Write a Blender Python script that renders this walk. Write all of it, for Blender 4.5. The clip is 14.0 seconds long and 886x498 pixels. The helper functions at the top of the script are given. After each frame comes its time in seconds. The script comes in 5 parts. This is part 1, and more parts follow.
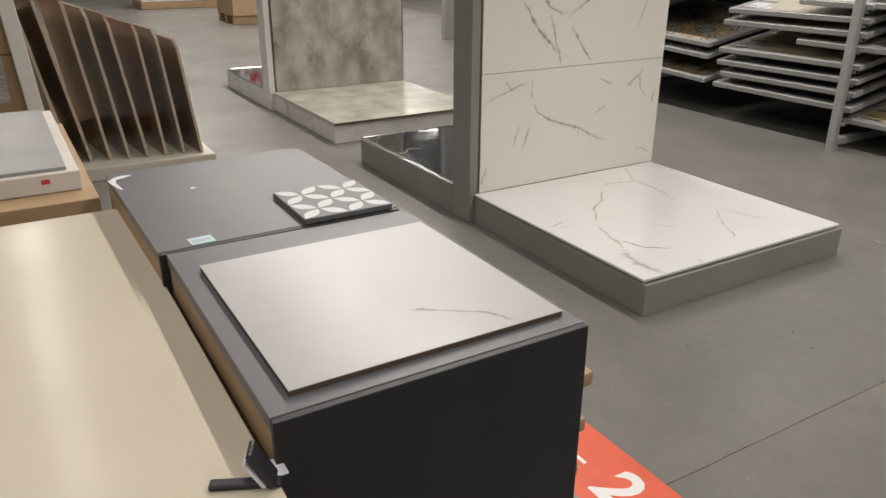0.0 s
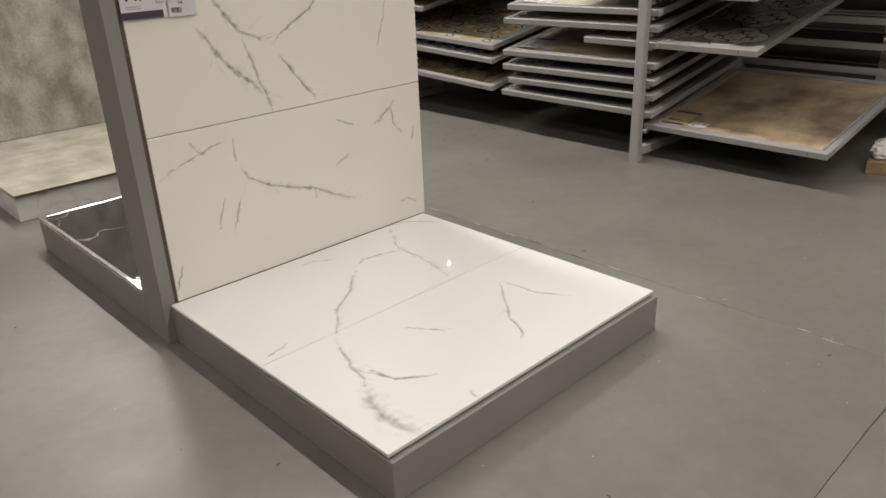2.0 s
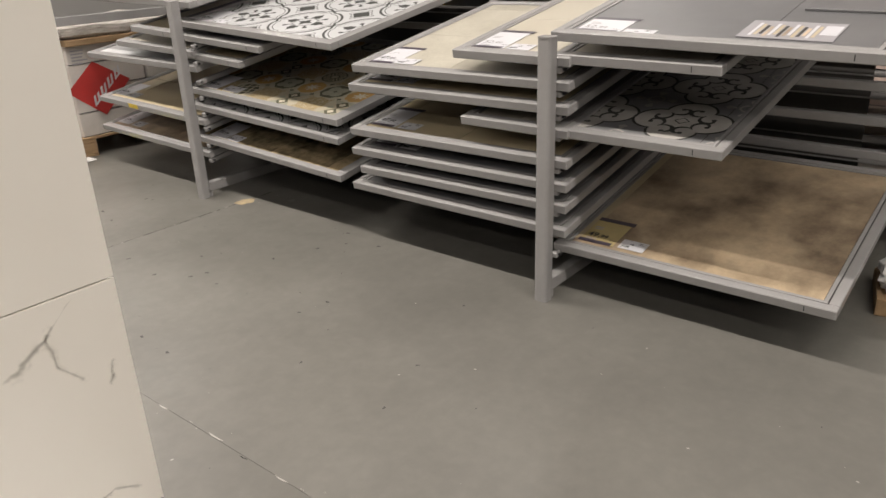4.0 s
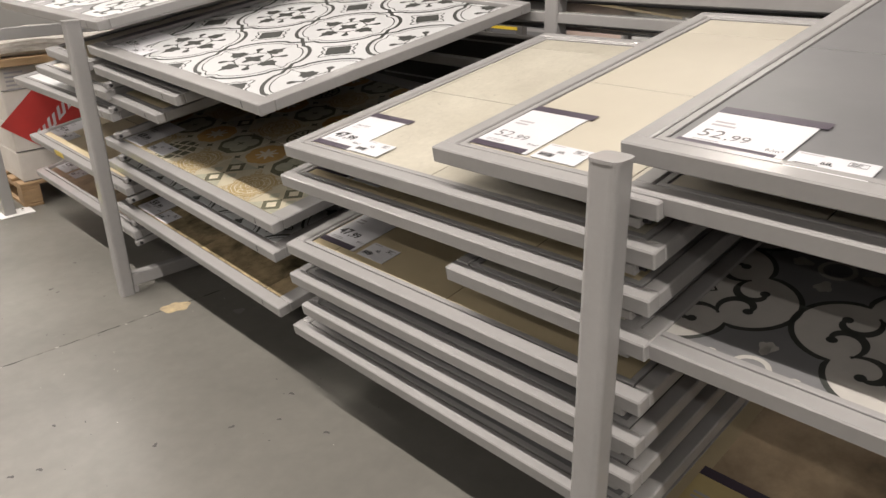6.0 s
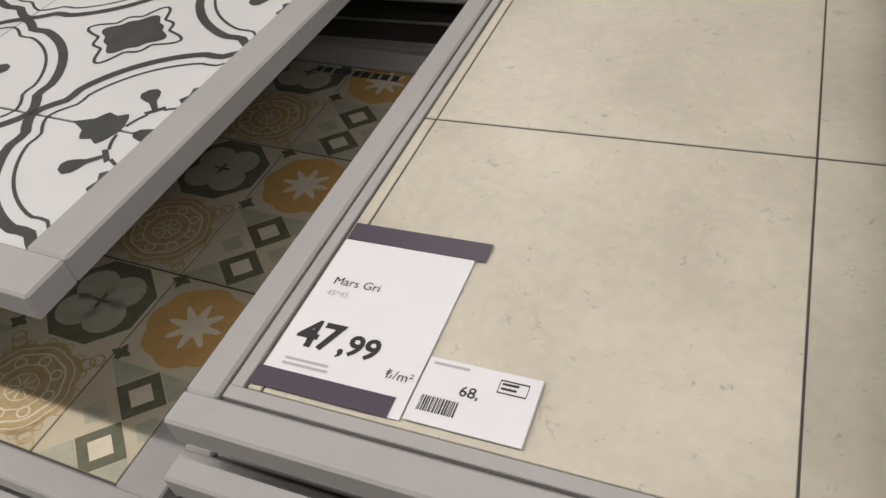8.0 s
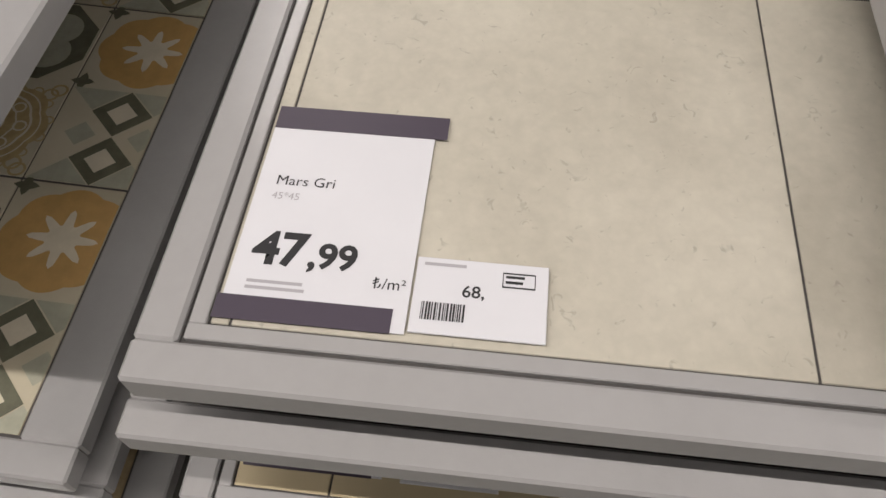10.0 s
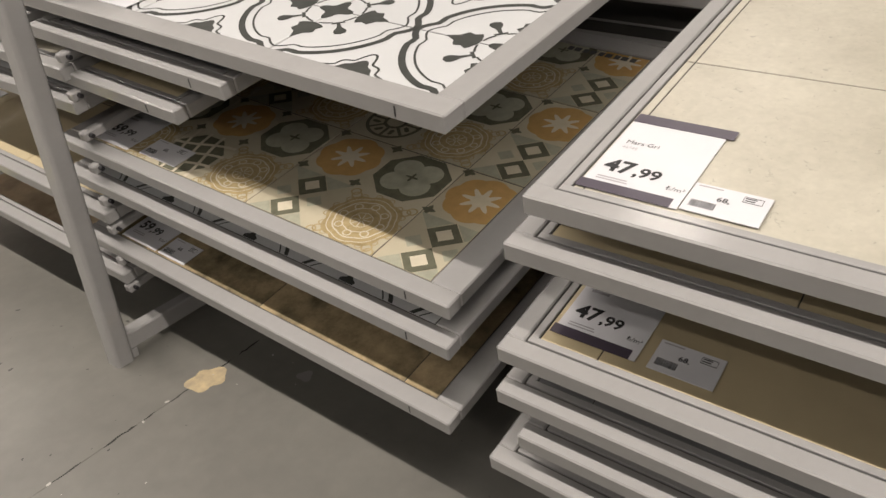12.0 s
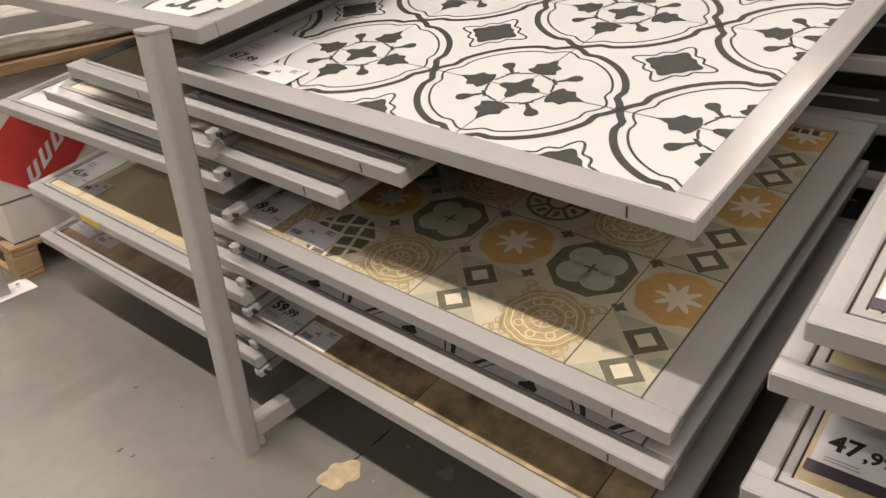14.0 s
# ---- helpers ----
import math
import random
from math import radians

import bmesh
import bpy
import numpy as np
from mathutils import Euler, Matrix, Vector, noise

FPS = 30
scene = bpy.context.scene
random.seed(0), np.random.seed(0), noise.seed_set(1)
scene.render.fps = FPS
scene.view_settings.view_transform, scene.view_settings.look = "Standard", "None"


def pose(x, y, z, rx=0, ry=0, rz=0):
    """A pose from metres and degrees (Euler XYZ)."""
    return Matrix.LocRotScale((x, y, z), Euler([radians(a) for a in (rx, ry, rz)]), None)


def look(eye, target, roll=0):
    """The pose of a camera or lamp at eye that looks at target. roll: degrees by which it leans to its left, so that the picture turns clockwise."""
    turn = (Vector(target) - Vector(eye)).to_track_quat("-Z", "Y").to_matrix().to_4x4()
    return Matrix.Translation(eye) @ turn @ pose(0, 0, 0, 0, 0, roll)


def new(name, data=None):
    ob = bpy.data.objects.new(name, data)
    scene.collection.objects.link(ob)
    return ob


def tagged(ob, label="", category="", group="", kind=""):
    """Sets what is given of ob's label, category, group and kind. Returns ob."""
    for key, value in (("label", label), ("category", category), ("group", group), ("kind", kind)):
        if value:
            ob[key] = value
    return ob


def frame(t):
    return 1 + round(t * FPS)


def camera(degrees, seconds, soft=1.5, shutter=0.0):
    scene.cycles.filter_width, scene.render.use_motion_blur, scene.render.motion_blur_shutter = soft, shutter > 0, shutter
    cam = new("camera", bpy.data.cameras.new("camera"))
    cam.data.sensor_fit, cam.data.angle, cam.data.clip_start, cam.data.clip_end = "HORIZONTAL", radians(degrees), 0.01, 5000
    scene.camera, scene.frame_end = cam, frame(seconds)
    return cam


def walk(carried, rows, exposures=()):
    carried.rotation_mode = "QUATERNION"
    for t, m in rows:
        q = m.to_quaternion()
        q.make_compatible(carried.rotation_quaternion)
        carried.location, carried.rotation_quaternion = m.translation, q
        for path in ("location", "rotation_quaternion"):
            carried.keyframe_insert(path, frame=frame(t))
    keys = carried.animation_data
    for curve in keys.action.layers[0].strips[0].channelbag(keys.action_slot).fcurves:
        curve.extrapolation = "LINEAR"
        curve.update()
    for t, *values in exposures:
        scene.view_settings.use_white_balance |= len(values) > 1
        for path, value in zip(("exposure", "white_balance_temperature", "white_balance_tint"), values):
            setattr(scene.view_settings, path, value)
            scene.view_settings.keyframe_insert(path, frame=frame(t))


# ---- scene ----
cam = camera(61.4, 14.0)
PATH = [
    (0, (0.157, 0.101, 1.355), (1.097, 1.691, 0.587), 0.2),
    (0.5, (0.396, 0.281, 1.382), (1.573, 1.748, 0.704), -0.8),
    (1, (0.594, 0.413, 1.37), (1.878, 1.821, 0.762), -1.3),
    (1.5, (0.886, 0.494, 1.37), (2.165, 1.88, 0.704), -1.1),
    (2, (1.224, 0.735, 1.351), (2.481, 2.075, 0.56), -2.3),
    (2.5, (1.494, 1.007, 1.365), (2.71, 2.378, 0.565), -2.4),
    (3, (1.886, 1.221, 1.37), (3.108, 2.598, 0.59), -2.0),
    (3.5, (2.286, 1.458, 1.396), (3.648, 2.7, 0.619), -2.3),
    (3.7, (2.452, 1.549, 1.399), (3.879, 2.717, 0.626), -2.3),
    (4.75, (3.3, 1.86, 1.397), (4.66, 3.085, 0.614), -1.9),
    (5.8, (4.011, 2.315, 1.394), (5.317, 3.609, 0.605), -1.5),
    (6, (4.088, 2.457, 1.386), (5.353, 3.796, 0.607), -1.4),
    (6.5, (4.282, 2.81, 1.404), (5.507, 4.219, 0.687), -2.2),
    (7, (4.53, 3.153, 1.41), (5.814, 4.503, 0.681), -2.7),
    (7.5, (4.645, 3.517, 1.43), (6.078, 4.59, 0.539), -4.4),
    (8, (4.814, 3.747, 1.364), (6.306, 4.435, 0.224), -4.7),
    (10.3, (4.864, 3.916, 1.355), (6.202, 4.042, -0.125), 1.6),
    (10.5, (4.791, 3.911, 1.36), (6.215, 4.159, -0.023), 1.4),
    (11, (4.609, 3.834, 1.395), (6.1, 4.548, 0.271), 0.1),
    (11.5, (4.417, 3.729, 1.382), (5.84, 4.695, 0.361), 0.0),
    (12, (4.279, 3.696, 1.373), (5.649, 4.722, 0.34), -1.9),
    (12.5, (4.123, 3.657, 1.38), (5.499, 4.658, 0.328), -3.2),
    (13, (4.076, 3.655, 1.373), (5.446, 4.661, 0.32), -3.5),
    (13.5, (4.147, 3.824, 1.372), (5.491, 4.901, 0.357), -3.8),
    (14, (4.273, 4.02, 1.395), (5.606, 5.188, 0.47), -3.4),
]
EXPOSURES = [(0.0, -1.13, 6250, 9), (0.5, -1.2, 6250, 11), (1.5, -1.1, 6350, 10), (3.0, -1.1, 6400, 10), (3.5, -1.0, 6400, 10), (6.0, -0.85, 6400, 10), (7.0, -1.28, 6250, 10), (8.0, -1.42, 6200, 10), (10.5, -1.46, 6200, 11), (11.5, -1.2, 6300, 9), (12.5, -0.97, 6650, 10), (14.0, -0.93, 6750, 12)]
walk(cam, [(t, look(eye, target, roll)) for t, eye, target, roll in PATH], EXPOSURES)

# ---- world and lights ----
world = bpy.data.worlds.new("world")
world.use_nodes = True
world.node_tree.nodes["Background"].inputs[0].default_value = (0.9, 0.92, 1.0, 1)
world.node_tree.nodes["Background"].inputs[1].default_value = 0.006
scene.world = world


LAMP_POWER = 290.0
LAMP_Z = 5.1
LAMP_ROWS = [(3.8, y, k, 2.4, 0) for y, k in ((-6, 0.8), (-3, 0.6), (0, 0.65), (3, 0.8), (6, 1.2), (9, 1.0), (12, 0.8), (15, 0.8), (18, 0.8))]
LAMP_ROWS += [(0.1, y, k, 3.4, 0) for y, k in ((-6, 0.5), (-2, 0.4), (2, 0.18), (6, 0.2), (10, 0.2), (14, 0.3), (18, 0.3))] + [(-3.1, y, k, 3.4, 0) for y, k in ((0, 0.5), (5, 0.35), (10, 0.25), (16, 0.3))]
LAMP_ROWS += [(x, y, k, 1.6, 90) for y, k in ((0.4, 0.12), (5.6, 0.2)) for x in (8.62, 10.44)]
LAMP_ROWS += [(6.6, 10.8, 0.7, 2.4, 90), (6.6, 14.4, 0.85, 2.4, 90)]
LAMP_ROWS += [(9.7, y, 0.3, 2.4, 0) for y in (18, 22)] + [(13.0, y, 0.8, 3.4, 0) for y in (8, 16, 24)]


# ---- materials ----
def nodes_of(name):
    m = bpy.data.materials.new(name)
    m.use_nodes = True
    t = m.node_tree
    return m, t, t.nodes["Principled BSDF"]


def mat(name, c1, c2=None, rough=0.5, metal=0.0, scale=6.0, detail=6.0, bump=0.0, bump_scale=60.0, rough_var=0.0,
        spec=0.5, speckle=0.0, per_piece=0.0, stretch=(1, 1, 1), clear=0.0, pits=0.0):
    """Paint, concrete, wood and the like: two tones mixed by noise, fine relief, uneven gloss."""
    m, t, b = nodes_of(name)
    new_node, link = t.nodes.new, t.links.new
    c2 = c2 or tuple(v * 0.85 for v in c1)
    co = new_node("ShaderNodeTexCoord")
    mp = new_node("ShaderNodeMapping")
    mp.inputs["Scale"].default_value = stretch
    link(co.outputs["Object"], mp.inputs["Vector"])
    vec = mp.outputs["Vector"]
    if per_piece:
        info = new_node("ShaderNodeObjectInfo")
        add = new_node("ShaderNodeVectorMath")
        mul = new_node("ShaderNodeMath")
        mul.operation = "MULTIPLY"
        mul.inputs[1].default_value = 37.0
        link(info.outputs["Random"], mul.inputs[0])
        link(vec, add.inputs[0])
        link(mul.outputs[0], add.inputs[1])
        vec = add.outputs[0]
    n1 = new_node("ShaderNodeTexNoise")
    n1.inputs["Scale"].default_value, n1.inputs["Detail"].default_value = scale, detail
    n1.inputs["Roughness"].default_value = 0.6
    link(vec, n1.inputs["Vector"])
    ramp = new_node("ShaderNodeValToRGB")
    ramp.color_ramp.elements[0].position, ramp.color_ramp.elements[1].position = 0.32, 0.68
    ramp.color_ramp.elements[0].color, ramp.color_ramp.elements[1].color = (*c2, 1), (*c1, 1)
    link(n1.outputs["Fac"], ramp.inputs["Fac"])
    out = ramp.outputs["Color"]
    if speckle:
        n3 = new_node("ShaderNodeTexNoise")
        n3.inputs["Scale"].default_value, n3.inputs["Detail"].default_value = scale * 14, 3
        link(vec, n3.inputs["Vector"])
        mx = new_node("ShaderNodeMix")
        mx.data_type, mx.blend_type = "RGBA", "OVERLAY"
        mx.inputs["Factor"].default_value = speckle
        link(out, mx.inputs["A"])
        link(n3.outputs["Color"], mx.inputs["B"])
        hs = new_node("ShaderNodeHueSaturation")
        hs.inputs["Saturation"].default_value = 0.0
        link(n3.outputs["Color"], hs.inputs["Color"])
        link(hs.outputs["Color"], mx.inputs["B"])
        out = mx.outputs["Result"]
    if pits:
        n5 = new_node("ShaderNodeTexNoise")
        n5.inputs["Scale"].default_value, n5.inputs["Detail"].default_value = 75.0, 2
        n5.inputs["Distortion"].default_value = 1.2
        link(vec, n5.inputs["Vector"])
        pr = new_node("ShaderNodeMapRange")
        pr.inputs["From Min"].default_value, pr.inputs["From Max"].default_value = 0.66, 0.74
        pr.inputs["To Max"].default_value = pits
        link(n5.outputs["Fac"], pr.inputs["Value"])
        px = new_node("ShaderNodeMix")
        px.data_type = "RGBA"
        px.inputs["B"].default_value = (*[v * 0.45 for v in c2], 1)
        link(pr.outputs["Result"], px.inputs["Factor"])
        link(out, px.inputs["A"])
        out = px.outputs["Result"]
    link(out, b.inputs["Base Color"])
    b.inputs["Metallic"].default_value = metal
    b.inputs["Specular IOR Level"].default_value = spec
    b.inputs["Roughness"].default_value = rough
    if clear:
        b.inputs["Coat Weight"].default_value = clear
        b.inputs["Coat Roughness"].default_value = 0.06
    if rough_var:
        n4 = new_node("ShaderNodeTexNoise")
        n4.inputs["Scale"].default_value, n4.inputs["Detail"].default_value = scale * 1.7, 5
        link(vec, n4.inputs["Vector"])
        mr = new_node("ShaderNodeMapRange")
        mr.inputs["To Min"].default_value, mr.inputs["To Max"].default_value = max(0.02, rough - rough_var), rough + rough_var
        mr.inputs["From Min"].default_value, mr.inputs["From Max"].default_value = 0.3, 0.7
        link(n4.outputs["Fac"], mr.inputs["Value"])
        link(mr.outputs["Result"], b.inputs["Roughness"])
    if bump:
        n2 = new_node("ShaderNodeTexNoise")
        n2.inputs["Scale"].default_value, n2.inputs["Detail"].default_value = bump_scale, 4
        link(vec, n2.inputs["Vector"])
        bp = new_node("ShaderNodeBump")
        bp.inputs["Strength"].default_value, bp.inputs["Distance"].default_value = bump, 0.002
        link(n2.outputs["Fac"], bp.inputs["Height"])
        link(bp.outputs["Normal"], b.inputs["Normal"])
    return m


def flat(name, c, rough=0.5, metal=0.0, spec=0.5):
    m, t, b = nodes_of(name)
    b.inputs["Base Color"].default_value = (*c, 1)
    b.inputs["Roughness"].default_value, b.inputs["Metallic"].default_value = rough, metal
    b.inputs["Specular IOR Level"].default_value = spec
    return m


def marble(name, base, cloud, vein, rough, scale=1.4, width=0.02, amount=0.8, seed=0.0, warp=0.5):
    """Polished stone: soft clouds and sparse warped veins that thin out and fade."""
    m, t, b = nodes_of(name)
    new_node, link = t.nodes.new, t.links.new
    co = new_node("ShaderNodeTexCoord")
    mp = new_node("ShaderNodeMapping")
    mp.inputs["Location"].default_value = (seed, seed * 1.7, seed * 0.6)
    mp.inputs["Rotation"].default_value = (0.3, 0.5, 0.6)
    link(co.outputs["Object"], mp.inputs["Vector"])
    wn = new_node("ShaderNodeTexNoise")
    wn.inputs["Scale"].default_value, wn.inputs["Detail"].default_value = 2.2, 6
    link(mp.outputs["Vector"], wn.inputs["Vector"])
    sc = new_node("ShaderNodeVectorMath")
    sc.operation = "SCALE"
    sc.inputs["Scale"].default_value = warp
    link(wn.outputs["Color"], sc.inputs[0])
    ad = new_node("ShaderNodeVectorMath")
    link(mp.outputs["Vector"], ad.inputs[0])
    link(sc.outputs["Vector"], ad.inputs[1])
    vo = new_node("ShaderNodeTexVoronoi")
    vo.feature = "DISTANCE_TO_EDGE"
    vo.inputs["Scale"].default_value = scale
    link(ad.outputs[0], vo.inputs["Vector"])
    vr = new_node("ShaderNodeMapRange")
    vr.inputs["From Max"].default_value = width
    vr.inputs["To Min"].default_value, vr.inputs["To Max"].default_value = 1.0, 0.0
    link(vo.outputs["Distance"], vr.inputs["Value"])
    fade = new_node("ShaderNodeTexNoise")
    fade.inputs["Scale"].default_value, fade.inputs["Detail"].default_value = 1.9, 3
    link(mp.outputs["Vector"], fade.inputs["Vector"])
    fr = new_node("ShaderNodeMapRange")
    fr.inputs["From Min"].default_value, fr.inputs["From Max"].default_value = 0.5, 0.68
    link(fade.outputs["Fac"], fr.inputs["Value"])
    mu = new_node("ShaderNodeMath")
    mu.operation = "MULTIPLY"
    link(vr.outputs["Result"], mu.inputs[0])
    link(fr.outputs["Result"], mu.inputs[1])
    mu2 = new_node("ShaderNodeMath")
    mu2.operation = "MULTIPLY"
    mu2.inputs[1].default_value = amount
    link(mu.outputs[0], mu2.inputs[0])
    cl = new_node("ShaderNodeTexNoise")
    cl.inputs["Scale"].default_value, cl.inputs["Detail"].default_value = 1.6, 6
    link(ad.outputs[0], cl.inputs["Vector"])
    r1 = new_node("ShaderNodeValToRGB")
    r1.color_ramp.elements[0].position, r1.color_ramp.elements[1].position = 0.35, 0.6
    r1.color_ramp.elements[0].color, r1.color_ramp.elements[1].color = (*cloud, 1), (*base, 1)
    link(cl.outputs["Fac"], r1.inputs["Fac"])
    mx = new_node("ShaderNodeMix")
    mx.data_type = "RGBA"
    link(mu2.outputs[0], mx.inputs["Factor"])
    link(r1.outputs["Color"], mx.inputs["A"])
    mx.inputs["B"].default_value = (*vein, 1)
    link(mx.outputs["Result"], b.inputs["Base Color"])
    b.inputs["Roughness"].default_value = rough
    return m


def vein_mat(name, colour, most):
    """Stone veins that fade out towards their edges and break up in fine strands."""
    m, t, b = nodes_of(name)
    new_node, link = t.nodes.new, t.links.new
    at = new_node("ShaderNodeAttribute")
    at.attribute_name = "vein"
    co = new_node("ShaderNodeTexCoord")
    no = new_node("ShaderNodeTexNoise")
    no.inputs["Scale"].default_value, no.inputs["Detail"].default_value = 34.0, 9
    no.inputs["Roughness"].default_value = 0.65
    link(co.outputs["Object"], no.inputs["Vector"])
    mr = new_node("ShaderNodeMapRange")
    mr.inputs["From Min"].default_value, mr.inputs["From Max"].default_value = 0.28, 0.72
    mr.inputs["To Min"].default_value, mr.inputs["To Max"].default_value = -0.55, 0.25
    link(no.outputs["Fac"], mr.inputs["Value"])
    ad = new_node("ShaderNodeMath")
    link(at.outputs["Fac"], ad.inputs[0])
    link(mr.outputs["Result"], ad.inputs[1])
    mu = new_node("ShaderNodeMath")
    mu.operation, mu.use_clamp = "MULTIPLY", True
    mu.inputs[1].default_value = most
    link(ad.outputs[0], mu.inputs[0])
    link(mu.outputs[0], b.inputs["Alpha"])
    b.inputs["Base Color"].default_value = (*colour, 1)
    b.inputs["Roughness"].default_value = 0.15
    return m


M_FLOOR = mat("polished_concrete", (0.18, 0.174, 0.157), (0.132, 0.128, 0.115), rough=0.38, scale=1.1, detail=12, speckle=0.2, spec=0.4,
              rough_var=0.08, bump=0.05, bump_scale=40, per_piece=1.0)
M_JOINT = flat("joint_filler", (0.07, 0.068, 0.065), 0.8)
M_CRACK = flat("joint_shadow", (0.03, 0.029, 0.027), 0.9)
M_SPECK = flat("plaster_speck", (0.42, 0.4, 0.37), 0.8)
M_PATCH = mat("yellow_filler", (0.52, 0.41, 0.24), (0.34, 0.28, 0.19), rough=0.8, scale=30, bump=0.3)
M_PAINT = mat("grey_powder_coat", (0.345, 0.339, 0.337), (0.306, 0.3, 0.298), rough=0.2, scale=3, detail=8, rough_var=0.06, bump=0.05, bump_scale=160, speckle=0.06)
M_DARKPAINT = mat("dark_steel", (0.1, 0.1, 0.102), (0.07, 0.07, 0.072), rough=0.45, scale=4)
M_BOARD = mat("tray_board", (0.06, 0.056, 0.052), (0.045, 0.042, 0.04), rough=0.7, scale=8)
M_WHITE = mat("white_marble_base", (0.7, 0.695, 0.68), (0.66, 0.655, 0.64), rough=0.035, scale=1.2, detail=5, bump=0.025, bump_scale=5)
M_WHITEMAT = mat("white_satin_tile", (0.81, 0.785, 0.725), (0.775, 0.745, 0.68), rough=0.26, scale=1.2, detail=5)
M_VEIN = vein_mat("grey_vein", (0.4, 0.385, 0.345), 0.42)
M_VEINSOFT = vein_mat("pale_vein", (0.45, 0.435, 0.39), 0.36)
M_SIDE = mat("grey_laminate", (0.26, 0.25, 0.235), (0.23, 0.222, 0.21), rough=0.5, scale=3, bump=0.05)
M_BLACKSTONE = marble("black_marble", (0.02, 0.02, 0.022), (0.035, 0.035, 0.038), (0.5, 0.5, 0.5), 0.06, 1.7, 0.014, 0.85, 3.0, 0.9)
M_CONC = mat("grey_stone_look", (0.47, 0.45, 0.395), (0.2, 0.186, 0.155), rough=0.3, scale=5.2, detail=14, rough_var=0.06, speckle=0.5, stretch=(1, 1, 0.7), pits=0.25)
M_CONCTOP = mat("beige_stone_look", (0.5, 0.48, 0.41), (0.3, 0.29, 0.235), rough=0.22, scale=5, detail=8)
M_EDGE = marble("pale_marble_edge", (0.7, 0.69, 0.665), (0.56, 0.55, 0.53), (0.26, 0.26, 0.25), 0.25, 4.0, 0.05, 0.8, 7.0)
M_CHROME = flat("chrome_trim", (0.75, 0.75, 0.74), 0.18, 1.0)
M_WALLEDGE = mat("raw_board_edge", (0.11, 0.075, 0.05), (0.08, 0.055, 0.038), rough=0.8, scale=20)
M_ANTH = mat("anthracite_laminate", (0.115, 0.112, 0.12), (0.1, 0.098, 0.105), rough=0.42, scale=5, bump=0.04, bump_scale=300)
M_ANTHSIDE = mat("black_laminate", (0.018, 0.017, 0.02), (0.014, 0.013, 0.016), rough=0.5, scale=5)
M_OAK = mat("oak_edge", (0.42, 0.29, 0.16), (0.33, 0.22, 0.12), rough=0.55, scale=5, stretch=(1, 1, 9), bump=0.1)
M_CREAM = mat("cream_gloss_tile", (0.56, 0.5, 0.4), (0.51, 0.455, 0.36), rough=0.2, scale=1.6, detail=6, rough_var=0.05, spec=0.12)
M_SLAB = marble("polished_white_slab", (0.42, 0.42, 0.41), (0.37, 0.37, 0.36), (0.25, 0.25, 0.25), 0.3, 1.6, 0.012, 0.3, 5.0)
M_SLAB.node_tree.nodes["Principled BSDF"].inputs["Specular IOR Level"].default_value = 0.28
M_BEIGE = mat("beige_porcelain", (0.49, 0.462, 0.388), (0.375, 0.35, 0.288), rough=0.42, scale=4.0, detail=12, speckle=0.18, pits=0.4, per_piece=1.0, bump=0.08)
M_IVORY = mat("ivory_porcelain", (0.49, 0.455, 0.375), (0.45, 0.415, 0.34), rough=0.35, scale=4, detail=7, per_piece=1.0)
M_OCHRE = mat("ochre_porcelain", (0.54, 0.455, 0.295), (0.44, 0.37, 0.24), rough=0.3, scale=4, detail=8, per_piece=1.0)
M_GREY = mat("slate_grey_porcelain", (0.17, 0.17, 0.175), (0.14, 0.14, 0.145), rough=0.4, scale=4, detail=7, per_piece=1.0)
M_RUST = mat("rust_stone_porcelain", (0.62, 0.49, 0.33), (0.15, 0.11, 0.075), rough=0.3, scale=3.4, detail=11, per_piece=1.0, speckle=0.15)
M_STONE = mat("brown_green_stone", (0.48, 0.37, 0.22), (0.085, 0.075, 0.05), rough=0.25, scale=8.0, detail=10, speckle=0.3, per_piece=1.0)
M_TWHITE = mat("white_decor_tile", (0.515, 0.522, 0.53), (0.485, 0.492, 0.5), rough=0.4, scale=4, spec=0.3)
M_TDARK = mat("charcoal_print", (0.05, 0.052, 0.048), (0.036, 0.038, 0.035), rough=0.6, scale=30, spec=0.25)
M_GREYTILE = mat("charcoal_tile", (0.15, 0.15, 0.155), (0.11, 0.11, 0.115), rough=0.5, scale=12)
M_PSAND = mat("sand_decor_tile", (0.53, 0.48, 0.365), (0.43, 0.385, 0.285), rough=0.22, scale=6, per_piece=1.0)
M_PORANGE = mat("orange_print", (0.5, 0.315, 0.125), (0.42, 0.27, 0.11), rough=0.22, scale=40)
M_PGREEN = mat("grey_green_print", (0.15, 0.148, 0.105), (0.11, 0.11, 0.08), rough=0.22, scale=40)
M_PSAGE = mat("sage_print", (0.4, 0.395, 0.31), (0.33, 0.33, 0.26), rough=0.22, scale=40)
M_PLACE = mat("ochre_lace_print", (0.45, 0.355, 0.195), (0.33, 0.255, 0.135), rough=0.22, scale=55, detail=6)
M_PCREAM = mat("cream_print", (0.62, 0.56, 0.44), (0.55, 0.5, 0.39), rough=0.22, scale=40)
M_CARD = mat("white_card", (0.63, 0.63, 0.66), (0.6, 0.6, 0.63), rough=0.4, scale=8, spec=0.35)
M_OLDCARD = mat("old_yellow_card", (0.5, 0.41, 0.2), (0.42, 0.34, 0.17), rough=0.5, scale=10)
M_SCROLL = mat("pale_grey_print", (0.5, 0.48, 0.45), (0.4, 0.385, 0.36), rough=0.22, scale=6)
M_PURPLE = flat("plum_band", (0.062, 0.05, 0.07), 0.4)
M_INK = flat("black_ink", (0.02, 0.02, 0.022), 0.5)
